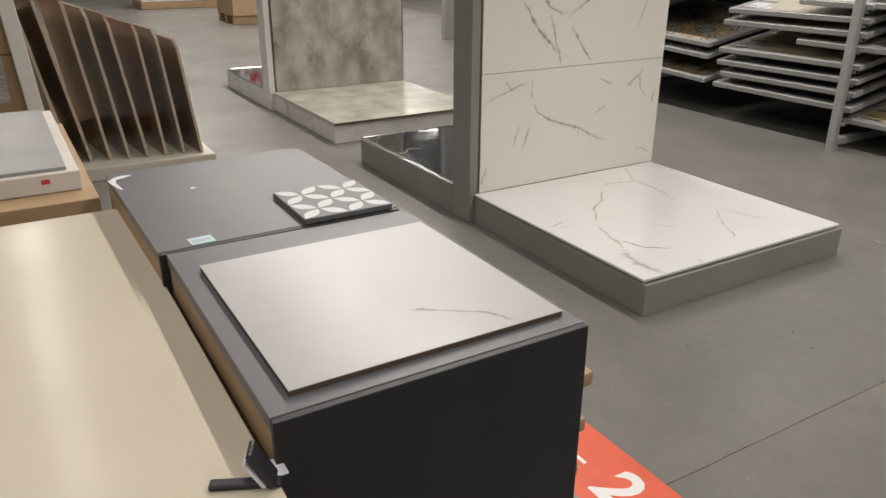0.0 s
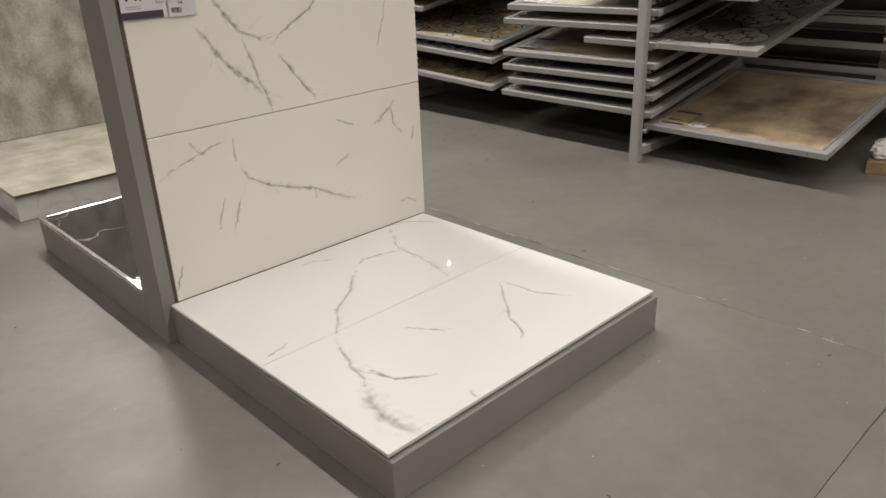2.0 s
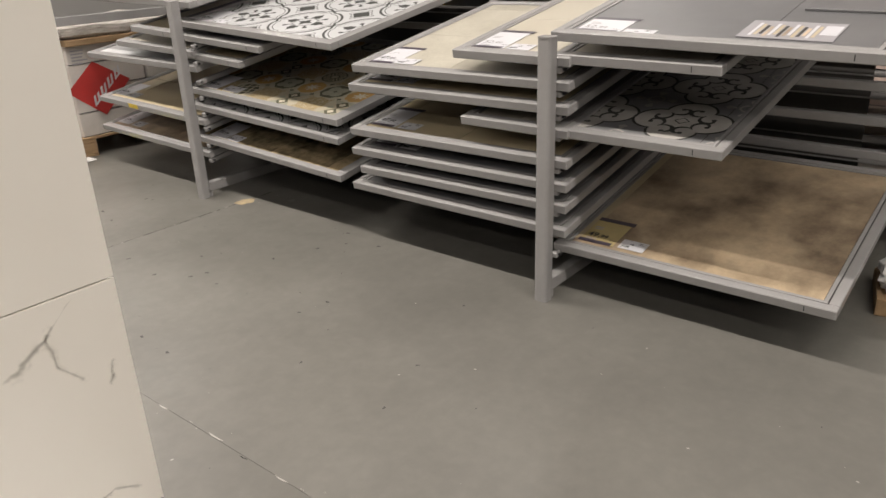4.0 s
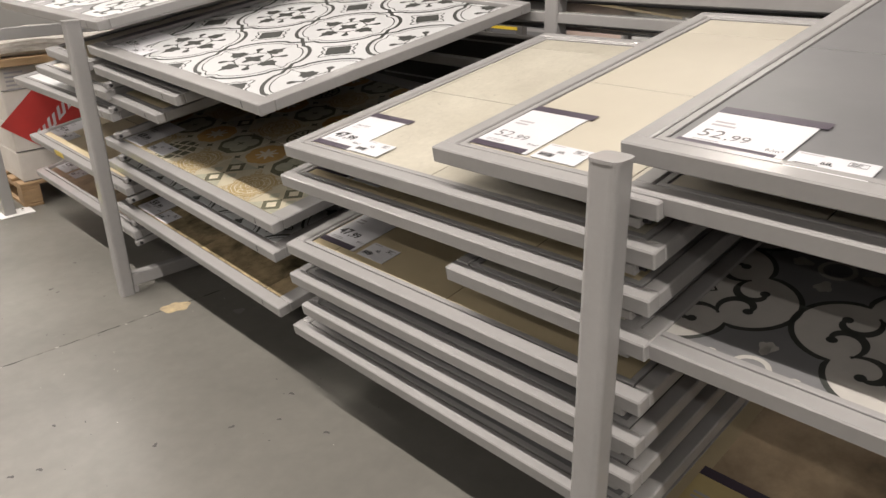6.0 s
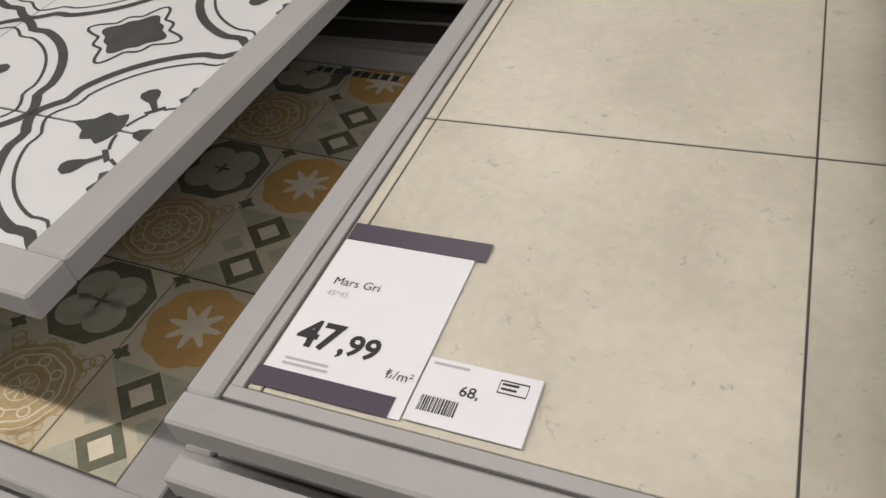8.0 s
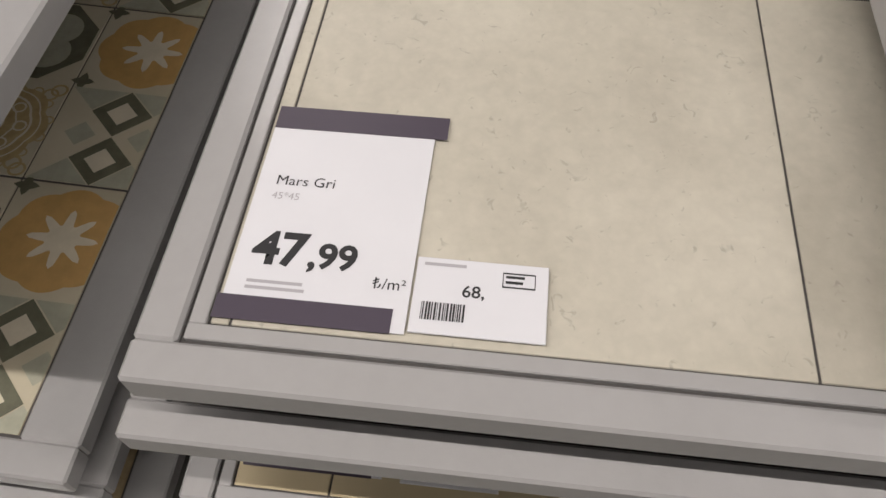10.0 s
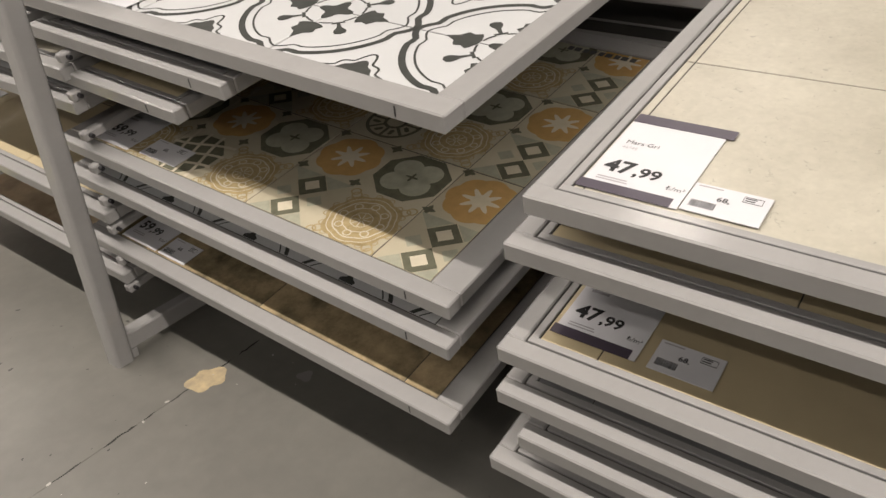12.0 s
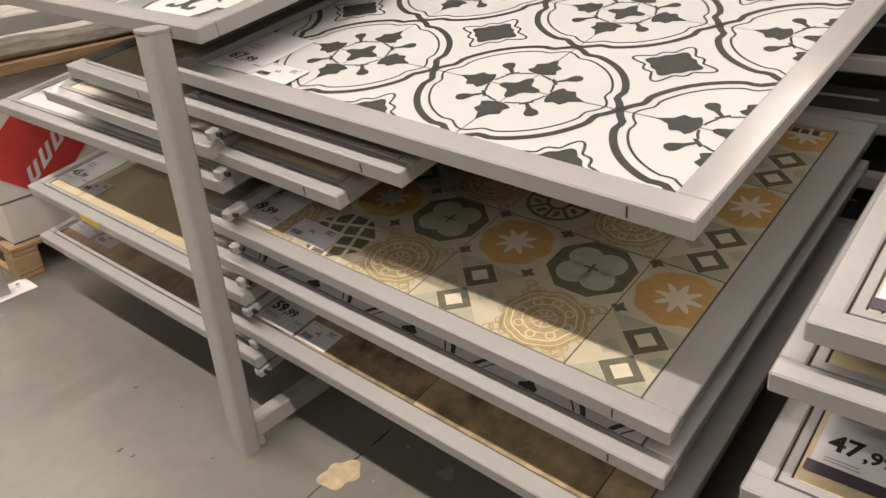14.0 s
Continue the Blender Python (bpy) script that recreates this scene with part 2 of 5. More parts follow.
M_GREYINK = flat("grey_ink", (0.35, 0.34, 0.36), 0.5)
M_FADED = flat("faded_grey_ink", (0.14, 0.135, 0.14), 0.5)
M_YELLOW = flat("yellow_card", (0.62, 0.45, 0.03), 0.4)
M_RED = mat("red_orange_vinyl", (0.72, 0.11, 0.045), (0.62, 0.09, 0.04), rough=0.35, scale=10)
M_REDINK = mat("red_print", (0.52, 0.05, 0.045), (0.45, 0.05, 0.045), rough=0.35, scale=10)
M_VINYLWHITE = flat("white_vinyl", (0.75, 0.74, 0.73), 0.35)
M_CARTON = mat("brown_cardboard", (0.42, 0.29, 0.17), (0.35, 0.24, 0.14), rough=0.8, scale=8, bump=0.1)
M_CARTONW = mat("white_cardboard", (0.64, 0.6, 0.56), (0.55, 0.51, 0.47), rough=0.6, scale=6)
M_WRAP = mat("stretch_film", (0.66, 0.63, 0.59), (0.3, 0.27, 0.23), rough=0.2, scale=9, detail=9, stretch=(1, 3, 6), bump=0.9, bump_scale=25)
M_PALLET = mat("pallet_wood", (0.36, 0.24, 0.13), (0.25, 0.165, 0.09), rough=0.8, scale=5, stretch=(1, 7, 7), bump=0.15)
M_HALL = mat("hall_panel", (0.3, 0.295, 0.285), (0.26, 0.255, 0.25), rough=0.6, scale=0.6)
# very dark on purpose: the unseen ceiling should throw little light into the gaps
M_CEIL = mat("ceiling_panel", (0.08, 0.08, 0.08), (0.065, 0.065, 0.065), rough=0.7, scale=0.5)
M_LAMP, _t, _b = nodes_of("lamp_diffuser")
_b.inputs["Emission Color"].default_value = (1.0, 0.93, 0.84, 1)
_b.inputs["Emission Strength"].default_value = 12.0


M_BULB, _t, _b = nodes_of("bulb_glass")
_b.inputs["Emission Color"].default_value = (1.0, 0.95, 0.88, 1)
_b.inputs["Emission Strength"].default_value = 3.0


# ---- building helpers ----
def bm_box(bm, x0, x1, y0, y1, z0, z1):
    vs = [bm.verts.new(p) for p in ((x0, y0, z0), (x1, y0, z0), (x1, y1, z0), (x0, y1, z0), (x0, y0, z1), (x1, y0, z1), (x1, y1, z1), (x0, y1, z1))]
    for q in ((3, 2, 1, 0), (4, 5, 6, 7), (0, 1, 5, 4), (1, 2, 6, 5), (2, 3, 7, 6), (3, 0, 4, 7)):
        bm.faces.new([vs[i] for i in q])
    return bm


def box(x0, x1, y0, y1, z0, z1, bevel=0.0, seg=1):
    bm = bm_box(bmesh.new(), x0, x1, y0, y1, z0, z1)
    if bevel:
        bmesh.ops.bevel(bm, geom=bm.edges[:], offset=bevel, segments=seg, affect="EDGES", profile=0.6)
    return bm


def tube(r, p0, p1, n=12, r2=None):
    """A round bar from p0 to p1."""
    bm = bmesh.new()
    p0, p1 = Vector(p0), Vector(p1)
    bmesh.ops.create_cone(bm, cap_ends=True, segments=n, radius1=r, radius2=r if r2 is None else r2, depth=(p1 - p0).length)
    m = (p1 - p0).to_track_quat("Z", "Y").to_matrix().to_4x4()
    bmesh.ops.transform(bm, matrix=Matrix.Translation((p0 + p1) / 2) @ m, verts=bm.verts)
    return bm


def mesh_of(bm, material, name):
    me = bpy.data.meshes.new(name)
    bm.to_mesh(me)
    bm.free()
    me.materials.append(material)
    return me


def thing(name, label, category, m=None, group="", kind=""):
    ob = new(name)
    ob.empty_display_size = 0.1
    ob.matrix_basis = m or Matrix()
    return tagged(ob, label, category, group, kind)


def part(name, bm, material, parent, label=""):
    me = bm if isinstance(bm, bpy.types.Mesh) else mesh_of(bm, material, name)
    ob = new(name, me)
    ob.parent = parent
    return tagged(ob, label)


def single(name, bm, material, label, category="", group="", kind="", m=None):
    ob = new(name, mesh_of(bm, material, name))
    ob.matrix_basis = m or Matrix()
    return tagged(ob, label, category, group, kind)


def text_bm(text, size, bold=0.0):
    cu = bpy.data.curves.new("text", "FONT")
    cu.body, cu.size, cu.offset, cu.align_x = text, size, bold, "LEFT"
    cu.resolution_u = 3
    ob = bpy.data.objects.new("text", cu)
    scene.collection.objects.link(ob)
    bpy.context.view_layer.update()
    me = bpy.data.meshes.new_from_object(ob.evaluated_get(bpy.context.evaluated_depsgraph_get()))
    bpy.data.objects.remove(ob)
    bm = bmesh.new()
    bm.from_mesh(me)
    bpy.data.meshes.remove(me)
    return bm


def poly(bm, pts, z=0.0):
    bm.faces.new([bm.verts.new((x, y, z)) for x, y in pts])


def strip(bm, pts, widths, z=0.0, closed=False):
    """A flat band of varying width along a line of points."""
    n = len(pts)
    left, right = [], []
    for i, (x, y) in enumerate(pts):
        a = pts[(i - 1) % n] if closed or i else pts[i]
        b = pts[(i + 1) % n] if closed or i < n - 1 else pts[i]
        dx, dy = b[0] - a[0], b[1] - a[1]
        d = math.hypot(dx, dy) or 1
        w = widths[i] / 2 if hasattr(widths, "__len__") else widths / 2
        left.append(bm.verts.new((x - dy / d * w, y + dx / d * w, z)))
        right.append(bm.verts.new((x + dy / d * w, y - dx / d * w, z)))
    for i in range(n if closed else n - 1):
        j = (i + 1) % n
        bm.faces.new((left[i], right[i], right[j], left[j]))


def ring(bm, cx, cy, fn, width, z=0.0, n=64):
    pts = []
    for k in range(n):
        a = 2 * math.pi * k / n
        pts.append((cx + fn(a) * math.cos(a), cy + fn(a) * math.sin(a)))
    strip(bm, pts, width, z, True)


def blob(bm, cx, cy, fn, z=0.0, n=24, turn=0.0):
    poly(bm, [(cx + fn(2 * math.pi * k / n) * math.cos(2 * math.pi * k / n + turn), cy + fn(2 * math.pi * k / n) * math.sin(2 * math.pi * k / n + turn)) for k in range(n)], z)


def clip(bm, x0, x1, y0, y1):
    for co, no in (((x0, 0, 0), (-1, 0, 0)), ((x1, 0, 0), (1, 0, 0)), ((0, y0, 0), (0, -1, 0)), ((0, y1, 0), (0, 1, 0))):
        bmesh.ops.bisect_plane(bm, geom=bm.verts[:] + bm.edges[:] + bm.faces[:], plane_co=co, plane_no=no, clear_outer=True)
    return bm


# ---- the hall ----
X0, X1, Y0, Y1, HIGH = -9.0, 22.0, -9.0, 31.0, 6.4
floor = single("floor", box(X0 - 0.2, X1 + 0.2, Y0 - 0.2, Y1 + 0.2, -0.3, -0.006), M_JOINT, "grey polished concrete shop floor with saw-cut joints", "floor", kind="structure")
single("wall_south", box(X0 - 0.2, X1 + 0.2, Y0 - 0.2, Y0, -0.006, HIGH), M_HALL, "plain pale hall wall", "wall", kind="structure")
single("wall_north", box(X0 - 0.2, X1 + 0.2, Y1, Y1 + 0.2, -0.006, HIGH), M_HALL, "plain pale hall wall", "wall", kind="structure")
single("wall_west", box(X0 - 0.2, X0, Y0, Y1, -0.006, HIGH), M_HALL, "plain pale hall wall", "wall", kind="structure")
single("wall_east", box(X1, X1 + 0.2, Y0, Y1, -0.006, HIGH), M_HALL, "plain pale hall wall", "wall", kind="structure")
single("ceiling", box(X0 - 0.2, X1 + 0.2, Y0 - 0.2, Y1 + 0.2, HIGH, HIGH + 0.2), M_CEIL, "unseen hall ceiling, dark so that little light bounces", "ceiling", kind="structure")


def strip_light(x, y, k, long, turn):
    """A long hanging strip lamp, along the aisle or across the racks, with the lamp itself under its diffuser."""
    n = long / 2
    t = thing("strip_light", "long white hanging strip light with glowing diffuser", "light", pose(x, y, LAMP_Z, 0, 0, turn), "ceiling lights")
    part("housing", box(-0.06, 0.06, -n - 0.05, n + 0.05, 0.0, 0.07, 0.008), M_VINYLWHITE, t)
    part("diffuser", box(-0.045, 0.045, -n - 0.02, n + 0.02, -0.02, -0.001, 0.004), M_LAMP, t, "glowing white diffuser")
    for v in (-0.8 * n, 0.8 * n):
        part("hanger", tube(0.006, (0, v, 0.07), (0, v, HIGH - LAMP_Z)), M_CHROME, t)
    li = bpy.data.lights.new("lamp", "AREA")
    li.shape, li.size, li.size_y, li.energy, li.color = "RECTANGLE", 0.07, long, LAMP_POWER * k, (1.0, 0.905, 0.815)
    ob = new("lamp", li)
    ob.parent = t
    ob.location = (0, 0, -0.03)


for row in LAMP_ROWS:
    strip_light(*row)


t = thing("pendant_lamp", "small bright pendant lamp hanging beyond the racks", "light", pose(7.37, 7.18, 3.03))
bm = bmesh.new()
bmesh.ops.create_uvsphere(bm, u_segments=20, v_segments=12, radius=0.02)
part("bulb", bm, M_BULB, t, "glowing bulb")
li = bpy.data.lights.new("lamp", "POINT")
li.energy, li.shadow_soft_size, li.color = 1.0, 0.02, (1.0, 0.95, 0.88)
ob = new("lamp", li)
ob.parent = t
ob.location = (0, 0, -0.045)
part("socket", tube(0.03, (0, 0, 0.015), (0, 0, 0.1), 14), M_VINYLWHITE, t)
part("cord", tube(0.004, (0, 0, 0.1), (0, 0, HIGH - 3.03), 8), M_INK, t)


# ---- tile trays ----
SLOPE = math.degrees(math.atan(0.165))
RAIL, TALL = 0.036, 0.036


def lobed(r, a=0.05):
    return lambda t: r * (1 + a * abs(math.cos(2 * t)) ** 6 * 0.6 - a * math.exp(-((((t + math.pi / 4) % (math.pi / 2)) - math.pi / 4) / 0.09) ** 2) * 0.0)


def star4(r, k=0.45):
    return lambda t: r * (k + (1 - k) * abs(math.cos(2 * t)) ** 1.6)


def medallion(bm, cx, cy, s):
    """One round medallion of the black and white cement-tile pattern, s across."""
    def outer(t):
        d = abs(((t + math.pi / 4) % (math.pi / 2)) - math.pi / 4)
        return s * (0.466 + 0.028 * math.exp(-(d / 0.10) ** 2) - 0.02 * math.exp(-((d - 0.22) / 0.07) ** 2))

    ring(bm, cx, cy, outer, s * 0.033, n=96)
    ring(bm, cx, cy, lambda t: outer(t) * 0.88, s * 0.011, n=96)
    for k in range(4):
        a = k * math.pi / 2
        ca, sa = math.cos(a), math.sin(a)

        def put(pts, ca=ca, sa=sa):
            poly(bm, [(cx + s * (u * ca - v * sa), cy + s * (u * sa + v * ca)) for u, v in pts])

        # leaf with three points on the axis
        put([(0.155, 0.018), (0.17, 0.06), (0.185, 0.078), (0.215, 0.06), (0.25, 0.07), (0.262, 0.055), (0.275, 0.03), (0.335, 0.0),
             (0.275, -0.03), (0.262, -0.055), (0.25, -0.07), (0.215, -0.06), (0.185, -0.078), (0.17, -0.06), (0.155, -0.018)])
        c2, s2 = math.cos(a + math.pi / 4), math.sin(a + math.pi / 4)
        drop = [(0.17, 0.009), (0.215, 0.012), (0.24, 0.026), (0.262, 0.033), (0.284, 0.026), (0.294, 0.0), (0.284, -0.026), (0.262, -0.033), (0.24, -0.026), (0.215, -0.012), (0.17, -0.009)]
        poly(bm, [(cx + s * (u * c2 - v * s2), cy + s * (u * s2 + v * c2)) for u, v in drop])
        for sgn in (1, -1):
            arc = [a + sgn * (0.14 + 0.48 * q / 6) for q in range(7)]
            strip(bm, [(cx + s * 0.152 * math.cos(v), cy + s * 0.152 * math.sin(v)) for v in arc], s * 0.0115)
        poly(bm, [(cx + s * (u * c2 - v * s2), cy + s * (u * s2 + v * c2)) for u, v in ((0.152, 0.03), (0.17, 0.034), (0.17, -0.034), (0.152, -0.03))])
    blob(bm, cx, cy, lambda t: s * (0.058 + 0.05 * abs(math.cos(2 * t)) ** 3), n=32)


def quatrefoil(bm, cx, cy, s):
    """The dark four-pointed motif between the medallions."""
    def inner(t):
        return s * (0.088 + 0.05 * abs(math.cos(2 * t)) ** 4 + 0.018 * abs(math.sin(2 * t)) ** 4)

    blob(bm, cx, cy, inner, n=48)
    ring(bm, cx, cy, lambda t: inner(t) * 1.22 + s * 0.022 * abs(math.cos(2 * t)) ** 14 + s * 0.01 * abs(math.cos(4 * t)), s * 0.012, n=96)


def print_medallions(x0, x1, y0, y1, cx, cy, sx, s):
    bm = bmesh.new()
    for i in range(-4, 5):
        for j in range(-4, 5):
            medallion(bm, cx + i * s, cy + j * s, s)
            quatrefoil(bm, cx + (i + 0.5) * s, cy + (j + 0.5) * s, s)
    for v in bm.verts:
        v.co.x = cx + (v.co.x - cx) * sx / s
    return clip(bm, x0, x1, y0, y1)


def patch_motifs(x0, x1, y0, y1, cx, cy, sx, s):
    """Printed shapes of the patchwork tile, by colour."""
    out = {k: bmesh.new() for k in ("orange", "lace", "green", "sage", "green_top", "cream_top")}
    odd = {(1, 2): "wheel", (3, 4): "wheel", (-1, 4): "trellis", (5, 2): "trellis"}
    octo = lambda r: (lambda t: r / max(abs(math.cos(((t + math.pi / 8) % (math.pi / 4)) - math.pi / 8)), 0.5))
    for i in range(-6, 7):
        for j in range(-7, 8):
            x, y = cx + i * s, cy + j * s
            kind = (i % 2) * 2 + (j % 2)
            if kind == 0:
                blob(out["orange"], x, y, lambda t: s * (0.42 + 0.035 * abs(math.cos(4 * t))), n=64)
                blob(out["cream_top"], x, y, lambda t: s * (0.12 + 0.14 * abs(math.cos(4 * t)) ** 3), n=64)
                for k in range(4):
                    a = math.pi / 4 + k * math.pi / 2
                    blob(out["green"], x + 0.62 * s * math.cos(a), y + 0.62 * s * math.sin(a), lambda t: s * (0.05 + 0.05 * abs(math.cos(2 * t)) ** 3), n=16)
            elif kind == 1:
                blob(out["green"], x, y, octo(s * 0.47), n=16)
                for k in range(4):
                    a = k * math.pi / 2 + math.pi / 4
                    blob(out["sage"], x + 0.21 * s * math.cos(a), y + 0.21 * s * math.sin(a), lambda t: s * 0.195, n=20)
                blob(out["green_top"], x, y, lambda t: s * (0.03 + 0.07 * abs(math.cos(2 * t)) ** 4), n=24)
            elif (i, j) in odd:
                if odd[i, j] == "wheel":
                    ring(out["green"], x, y, lambda t: s * 0.4, s * 0.05, n=48)
                    ring(out["green"], x, y, lambda t: s * 0.15, s * 0.05, n=24)
                    for k in range(8):
                        a = k * math.pi / 4
                        strip(out["green"], [(x + s * r * math.cos(a), y + s * r * math.sin(a)) for r in (0.17, 0.39)], s * 0.045, 0.0001)
                        blob(out["green_top"], x + 0.28 * s * math.cos(a + 0.39), y + 0.28 * s * math.sin(a + 0.39), lambda t: s * (0.03 + 0.04 * abs(math.cos(t - a)) ** 2), n=10)
                else:
                    blob(out["green"], x, y, octo(s * 0.44), n=16)
                    for k in range(4):
                        a = k * math.pi / 2
                        for d in (-0.24, 0.0, 0.24):
                            strip(out["cream_top"], [(x + s * (f * math.cos(a) - (d + 0.12 * math.sin(3 * f)) * math.sin(a)), y + s * (f * math.sin(a) + (d + 0.12 * math.sin(3 * f)) * math.cos(a))) for f in (0.0, 0.1, 0.2, 0.3, 0.4, 0.5)], s * 0.05)
            elif kind == 2:
                q = s / 4
                for a in (-1, 0, 1):
                    for b in (-1, 0, 1):
                        u, v = x + a * q, y + b * q
                        if b == 0 and a:
                            for c, g in (("green", 0.98), ("cream_top", 0.5)):
                                poly(out[c], [(u + q * g, v), (u, v + q * g), (u - q * g, v), (u, v - q * g)])
                        elif a == 0 and b:
                            poly(out["sage"], [(u + q * 0.5, v), (u, v + q * 0.5), (u - q * 0.5, v), (u, v - q * 0.5)])
                for a in (-2, 2):
                    for b in (-1, 1):
                        u, v = x + a * q * 0.98, y + b * q
                        g = q * 0.92
                        poly(out["sage"], [(u, v + g), (u - math.copysign(g, a), v), (u, v - g)])
            else:
                blob(out["lace"], x, y, lambda t: s * (0.44 + 0.045 * abs(math.cos(4 * t))), n=64)
                for r, w in ((0.4, 0.012), (0.33, 0.02), (0.22, 0.014), (0.13, 0.012)):
                    ring(out["cream_top"], x, y, lambda t, r=r: s * r * (1 + 0.045 * abs(math.cos(4 * t))), s * w, n=64)
                for k in range(8):
                    a = k * math.pi / 4
                    ring(out["cream_top"], x + 0.27 * s * math.cos(a), y + 0.27 * s * math.sin(a), lambda t: s * 0.05, s * 0.016, n=10)
                    strip(out["cream_top"], [(x + s * r * math.cos(a + 0.2), y + s * r * math.sin(a + 0.2)) for r in (0.02, 0.12)], s * 0.014)
                for k in range(4):
                    a = k * math.pi / 2 + math.pi / 4
                    for r in (0.52, 0.6):
                        ring(out["lace"], x + r * s * math.cos(a), y + r * s * math.sin(a), lambda t: s * 0.06, s * 0.02, n=14)
                for k in range(16):
                    a = k * math.pi / 8 + 0.2
                    ring(out["lace"], x + 0.47 * s * math.cos(a), y + 0.47 * s * math.sin(a), lambda t: s * 0.04, s * 0.014, n=10)
    for b in out.values():
        for v in b.verts:
            v.co.x = cx + (v.co.x - cx) * sx / s
    return {k: clip(b, x0, x1, y0, y1) for k, b in out.items()}


def scroll_print(x0, x1, y0, y1, cx=0.23, cy=0.2, s=0.45):
    """Pale clover fields with dark curls, and small fleurons between them. Returns the pale shapes and the dark ones."""
    bm, dk = bmesh.new(), bmesh.new()

    def clover(t):
        return s * (0.345 + 0.145 * abs(math.cos(2 * t)) ** 0.8)

    for i in range(-2, 4):
        for j in range(-2, 4):
            x, y = cx + i * s, cy + j * s
            blob(bm, x, y, clover, n=72)
            ring(dk, x, y, lambda t: clover(t) * 1.03, s * 0.028, n=96)
            for k in range(4):
                a0 = k * math.pi / 2
                for sgn in (1, -1):
                    pts, ws = [], []
                    ox = x + s * 0.27 * math.cos(a0 + sgn * 0.32)
                    oy = y + s * 0.27 * math.sin(a0 + sgn * 0.32)
                    for n in range(20):
                        f = n / 19
                        a = a0 + math.pi + sgn * (-0.9 + f * 4.3)
                        r = s * (0.125 - 0.085 * f)
                        pts.append((ox + r * math.cos(a), oy + r * math.sin(a)))
                        ws.append(s * (0.012 + 0.034 * math.sin(math.pi * f)))
                    strip(dk, pts, ws)
                    blob(dk, pts[-1][0], pts[-1][1], lambda t: s * 0.027, n=10)
            strip(dk, [(x + s * 0.075, y), (x, y + s * 0.075), (x - s * 0.075, y), (x, y - s * 0.075)], s * 0.016, 0, True)
            hx, hy = x + s / 2, y + s / 2
            ring(bm, hx, hy, lambda t: s * 0.085, s * 0.026, n=28)
            for k in range(4):
                a0 = k * math.pi / 2
                for da, ln in ((-0.5, 0.05), (0, 0.06), (0.5, 0.05)):
                    a = a0 + da
                    px, py = hx + s * 0.15 * math.cos(a0) + s * 0.03 * math.cos(a), hy + s * 0.15 * math.sin(a0) + s * 0.03 * math.sin(a)
                    blob(bm, px, py, lambda t, a=a, ln=ln: s * (0.018 + (ln - 0.018) * abs(math.cos(t - a)) ** 3), n=14)
    return clip(bm, x0, x1, y0, y1), clip(dk, x0, x1, y0, y1)


def cuts(first, step, lo, hi):
    """Joint lines at a step through one known line, with the ends."""
    n = math.ceil((lo - first) / step)
    v = [first + k * step for k in range(n, n + 20) if lo + 0.01 < first + k * step < hi - 0.01]
    return [lo, *v, hi]


last_tray = [None, 0]


